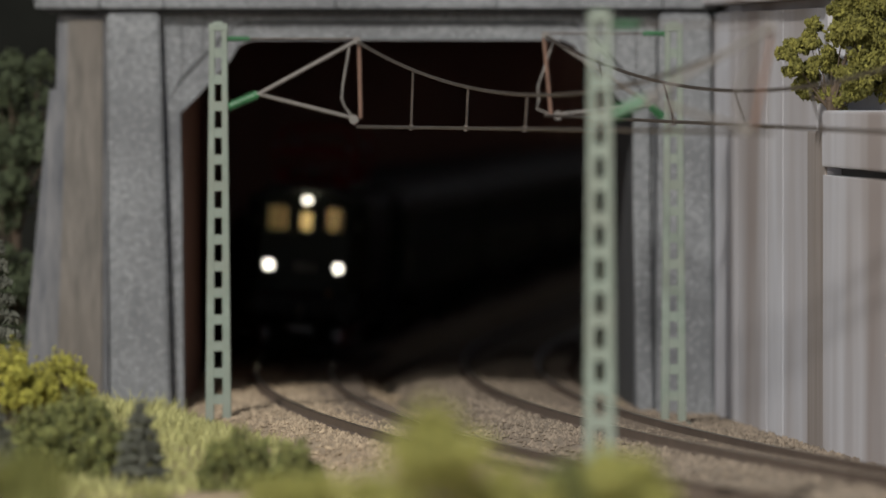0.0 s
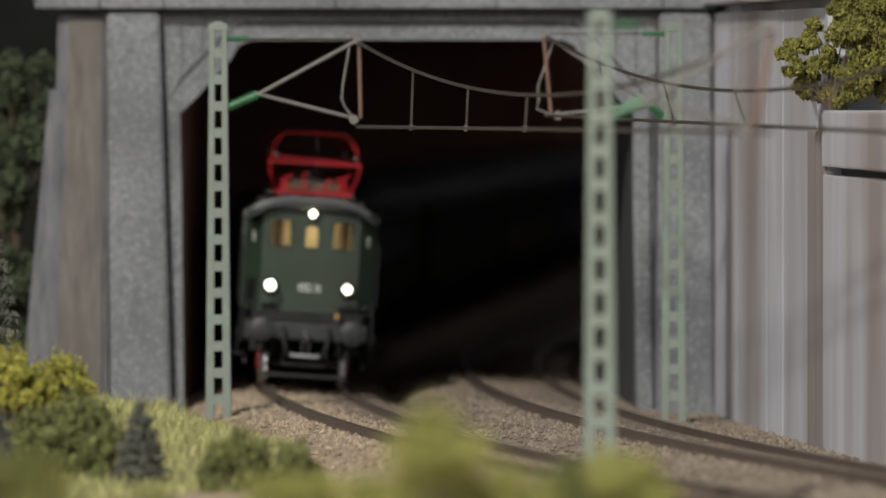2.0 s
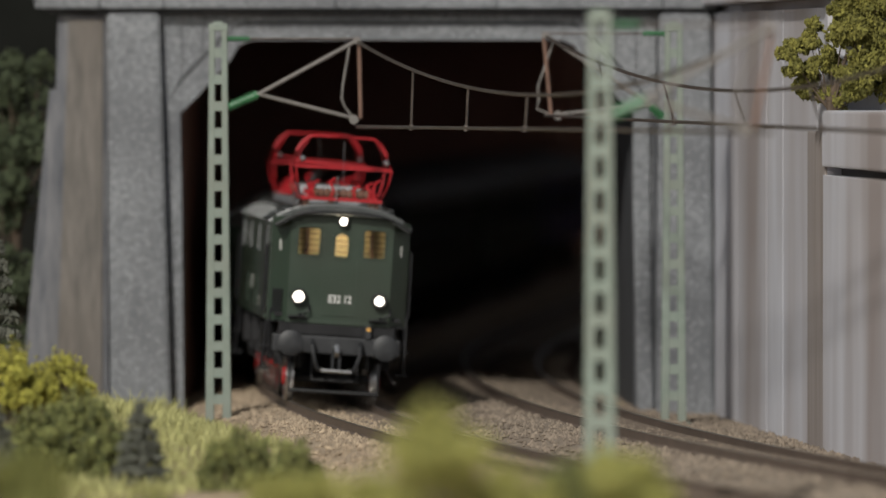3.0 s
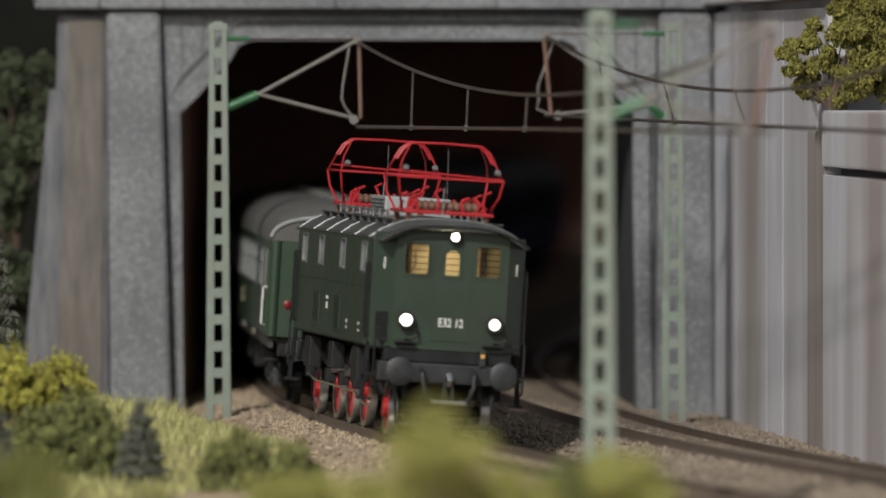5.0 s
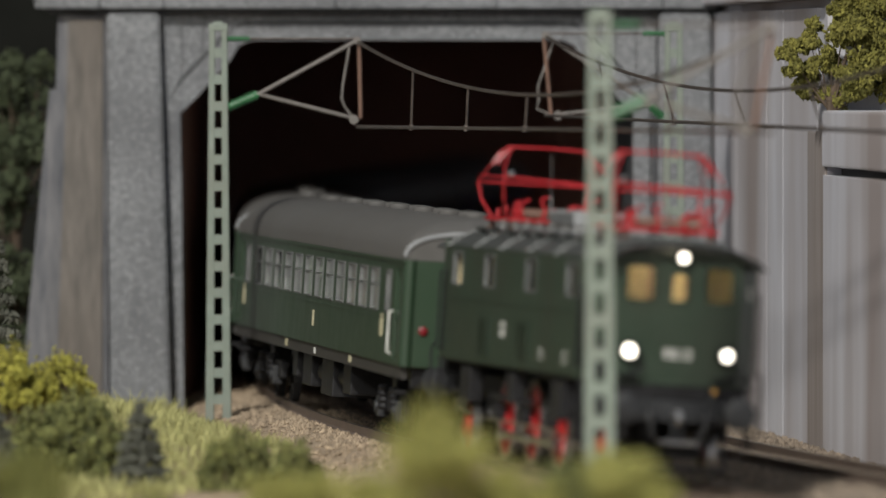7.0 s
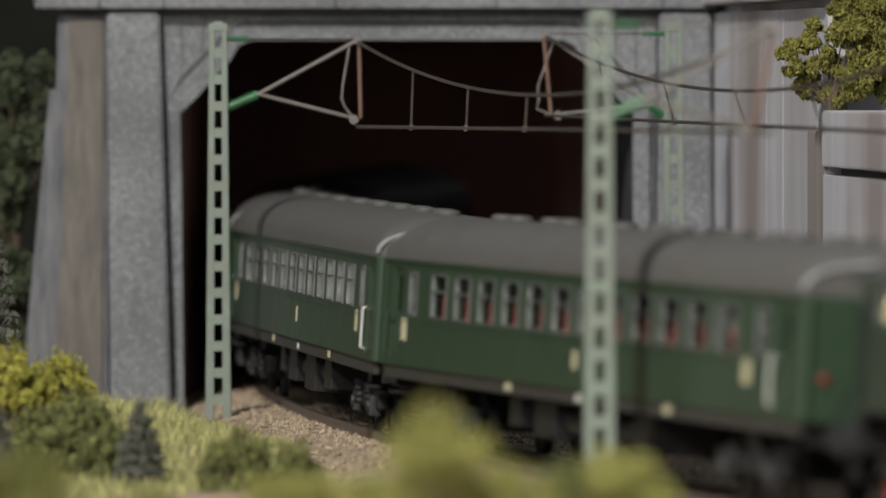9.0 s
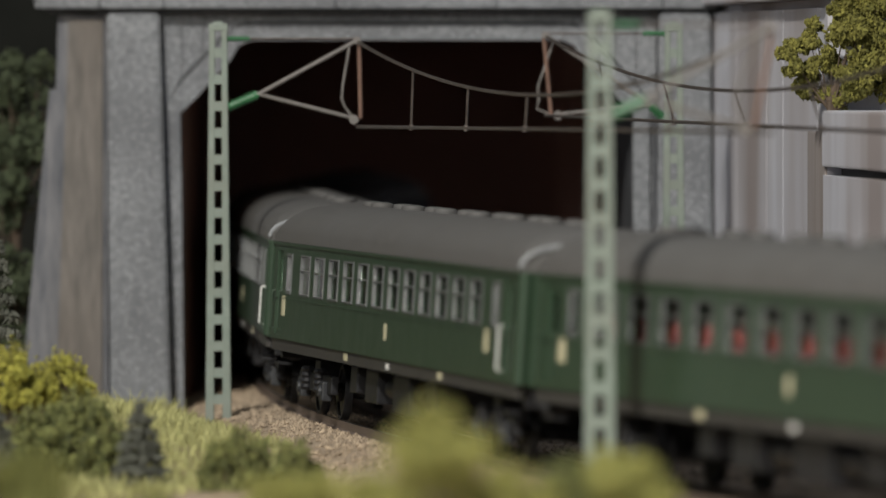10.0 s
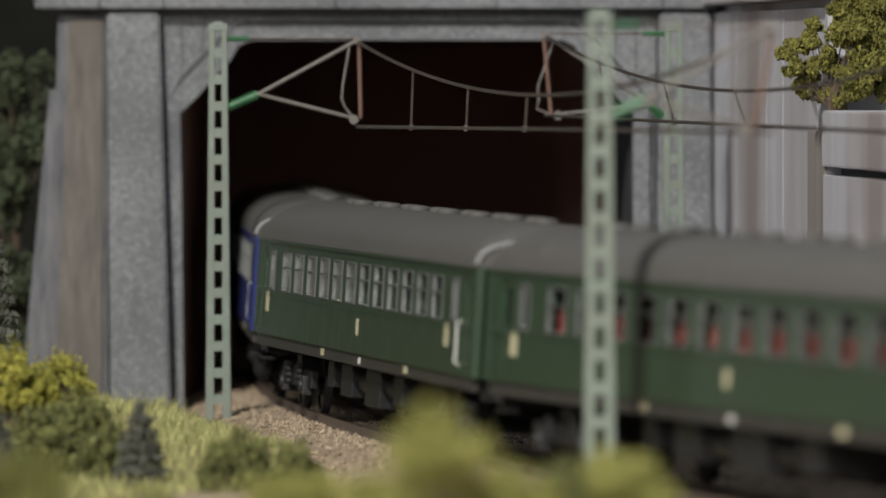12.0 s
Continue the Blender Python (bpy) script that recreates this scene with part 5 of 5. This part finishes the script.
def stones(seed, beds, count, material, label):
    """Loose ballast grains: on the beds, and on the ground between and beside them."""
    rng = random.Random(seed)
    verts, faces = [], []
    for _ in range(count):
        y = rng.uniform(134, 196)
        off = rng.choice(beds)
        f, l = heading(y)
        a = rng.uniform(-2.1, 3.5 if off == GAP else 2.1)
        p = Vector((line_x(y), y, 0)) + l * (off + a)
        d = abs(a)
        if off in (0.0, GAP):
            if abs(d - 0.74) < 0.1:
                continue
            z = -0.17 if d < 0.8 else -0.17 - (d - 0.8) * 0.11 if d < 1.55 else -0.25 if a > 0 and off == GAP else -0.25 - (d - 1.55) * 0.38
            z -= math.tan(radians(BANK)) * a
        else:
            z = ground_height(p.x, p.y)
        r = rng.uniform(0.03, 0.075)
        i = len(verts)
        for dx, dy, dz in ((1, 0, 0), (-1, 0, 0), (0, 1, 0), (0, -1, 0), (0, 0, 0.9), (0, 0, -0.6)):
            k = rng.uniform(0.6, 1.2) * r
            verts.append(((p.x + dx * k) * K, (p.y + dy * k) * K, (z + 0.01 + dz * k) * K))
        faces += [(i + a_, i + b_, i + c_) for a_, b_, c_ in ((0, 2, 4), (2, 1, 4), (1, 3, 4), (3, 0, 4), (2, 0, 5), (1, 2, 5), (3, 1, 5), (0, 3, 5))]
    me = bpy.data.meshes.new("ballast_stones")
    me.from_pydata(verts, [], faces)
    me.materials.append(material)
    return tagged(new("ballast_stones", me), label, "gravel", kind="stuff")


# dark trees behind the wing wall
bush(-7.95, 184.6, 2.9, 1.0, 3.7, M_LEAFD, "dark green leafy tree beside the wing wall", 11, 0.085, 2600, 16, "tree")
bush(-8.1, 184.0, 0.0, 1.0, 4.2, M_LEAFD, "dark green leafy shrub beside the wing wall", 12, 0.085, 2400, 14, "tree")
bush(-8.0, 176.0, 0.0, 0.6, 2.0, M_LEAFD, "low dark green shrub at the wing wall's foot", 13, 0.08, 1500, 10)
bush(-6.62, 153.6, 0.45, 0.62, 1.12, M_LEAFY, "yellow-green foam bush on the bank", 21, 0.045, 3200, 14, sprigs=60)
bush(-5.95, 154.2, 0.35, 0.62, 1.10, M_LEAFY, "yellow-green foam bush on the bank", 22, 0.045, 3000, 12, sprigs=60)
bush(-5.55, 151.2, -0.15, 0.62, 1.02, M_LEAFG, "loose green foam bush on the bank", 23, 0.062, 3200, 16, sprigs=60)
bush(-6.2, 150.3, -0.3, 0.6, 0.95, M_LEAFG, "loose green foam bush on the bank", 24, 0.062, 2600, 12, sprigs=60)
bush(-5.05, 150.0, -0.4, 0.5, 0.85, M_LEAFG, "small green foam bush beside the conifer", 25, 0.062, 1400, 9, sprigs=60)
conifer(-4.52, 148.5, -0.75, 0.50, 1.66, 31, "small grey-green model conifer on the bank")
conifer(-6.62, 147.0, -0.6, 0.42, 1.55, 32, "small grey-green model conifer on the bank")
conifer(-7.16, 160.0, 0.7, 0.40, 2.45, 33, "tall grey-green model conifer on the bank")
bush(-3.0, 146.5, -0.75, 0.58, 1.25, M_LEAFG, "green foam bush beside the ballast", 26, 0.062, 2000, 12, sprigs=60)
bush(-2.2, 146.0, -0.8, 0.5, 1.1, M_LEAFG, "green foam bush beside the ballast", 27, 0.062, 1600, 10, sprigs=60)
bush(-0.06, 106.0, -0.4, 0.75, 3.0, M_LEAFO, "tall olive foam bush at the layout edge", 41, 0.075, 4200, 22)
bush(-0.75, 110.0, -0.4, 0.8, 2.0, M_LEAFO, "broad olive foam bush at the layout edge", 42, 0.075, 3200, 16)
bush(0.68, 112.0, -0.4, 0.7, 1.95, M_LEAFO, "broad olive foam bush at the layout edge", 46, 0.075, 2800, 14)
bush(1.42, 114.0, -0.4, 0.55, 2.0, M_LEAFG, "green foam bush at the layout edge", 43, 0.075, 2400, 14)
bush(2.25, 113.0, -0.4, 0.75, 2.1, M_LEAFO, "yellowish olive foam bush at the layout edge", 44, 0.075, 3000, 16)
bush(1.85, 115.5, -0.4, 0.6, 2.05, M_LEAFO, "olive foam bush at the layout edge", 52, 0.075, 2600, 14)
bush(-4.5, 108.0, -0.4, 0.95, 2.3, M_MOSS, "broad mossy green foam bush at the layout edge", 45, 0.075, 3600, 18)
bush(-3.3, 114.0, -0.4, 0.75, 1.55, M_MOSS, "low mossy green foam bush at the layout edge", 47, 0.075, 2400, 14)
bush(-1.75, 118.0, -0.4, 0.75, 1.6, M_LEAFO, "low yellowish olive foam bush at the layout edge", 48, 0.075, 2400, 14)
bush(-5.4, 116.0, -0.4, 0.7, 1.7, M_MOSS, "mossy green foam bush at the layout edge", 49, 0.075, 2400, 14)
# tree over the retaining wall
wall_tree()
grass("grass", "long yellow-green static grass on the bank", [(-8.5, -2.2, 152, 184, 34000), (-7, -2.6, 146, 152, 3000)], 61, M_STRAW)
grass("tall_grass", "few long straw blades at the portal's foot", [(-5.4, -4.3, 166, 173, 70)], 62, M_STRAW, (0.35, 0.7))
stones(71, (0.0, GAP / 2, -1.6), 28000, M_BALLAST, "loose tan ballast stones round the near track")
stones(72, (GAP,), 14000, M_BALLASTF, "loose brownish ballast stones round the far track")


# ---- the train under way ----
SPEEDS = ((0.0, 9.028), (1.5, 10.007), (3.2, 8.542), (4.8, 7.734), (5.8, 7.487), (6.4, 9.456), (7.2, 12.467), (9.0, 11.86), (12.0, 12.004))
START = float(np.interp(-208.34, -DEPTHS, ARC))


def run_at(t):
    """Metres of line that the locomotive's middle has behind it at t."""
    tt = np.linspace(0, t, max(2, int(t * 60) + 2))
    v = np.interp(tt, [a for a, b in SPEEDS], [b for a, b in SPEEDS])
    return START + float(np.sum((v[1:] + v[:-1]) / 2 * np.diff(tt)))


def rail_pose(s, half):
    a, b = on_line(s + half), on_line(s - half)
    f = (a - b).normalized()
    left = Vector((-f.y, f.x, 0))
    up = Vector((0, 0, 1))
    t = radians(BANK)
    l2 = left * math.cos(t) - up * math.sin(t)
    u2 = up * math.cos(t) + left * math.sin(t)
    m = Matrix((f, l2, u2)).transposed().to_4x4()
    m.translation = (a + b) / 2 * K
    return m


def motions():
    times = [i / 30 for i in range(0, 361)]
    runs = [run_at(t) for t in times]
    for veh, back, half in VEHICLES:
        walk(veh, [(times[i], rail_pose(runs[i] - back, half)) for i in range(0, 361, 3)])
    for axle, x, y, z, r in AXLES:
        walk(axle, [(t, pose(x * K, y * K, z * K, 0, math.degrees((s - START) / r), 0)) for t, s in zip(times, runs)])
    for bar, x, y, z, crank, r in RODS:
        walk(bar, [(t, pose((x + crank * math.sin((s - START) / r)) * K, y * K, (z + crank * math.cos((s - START) / r)) * K)) for t, s in zip(times, runs)])


motions()
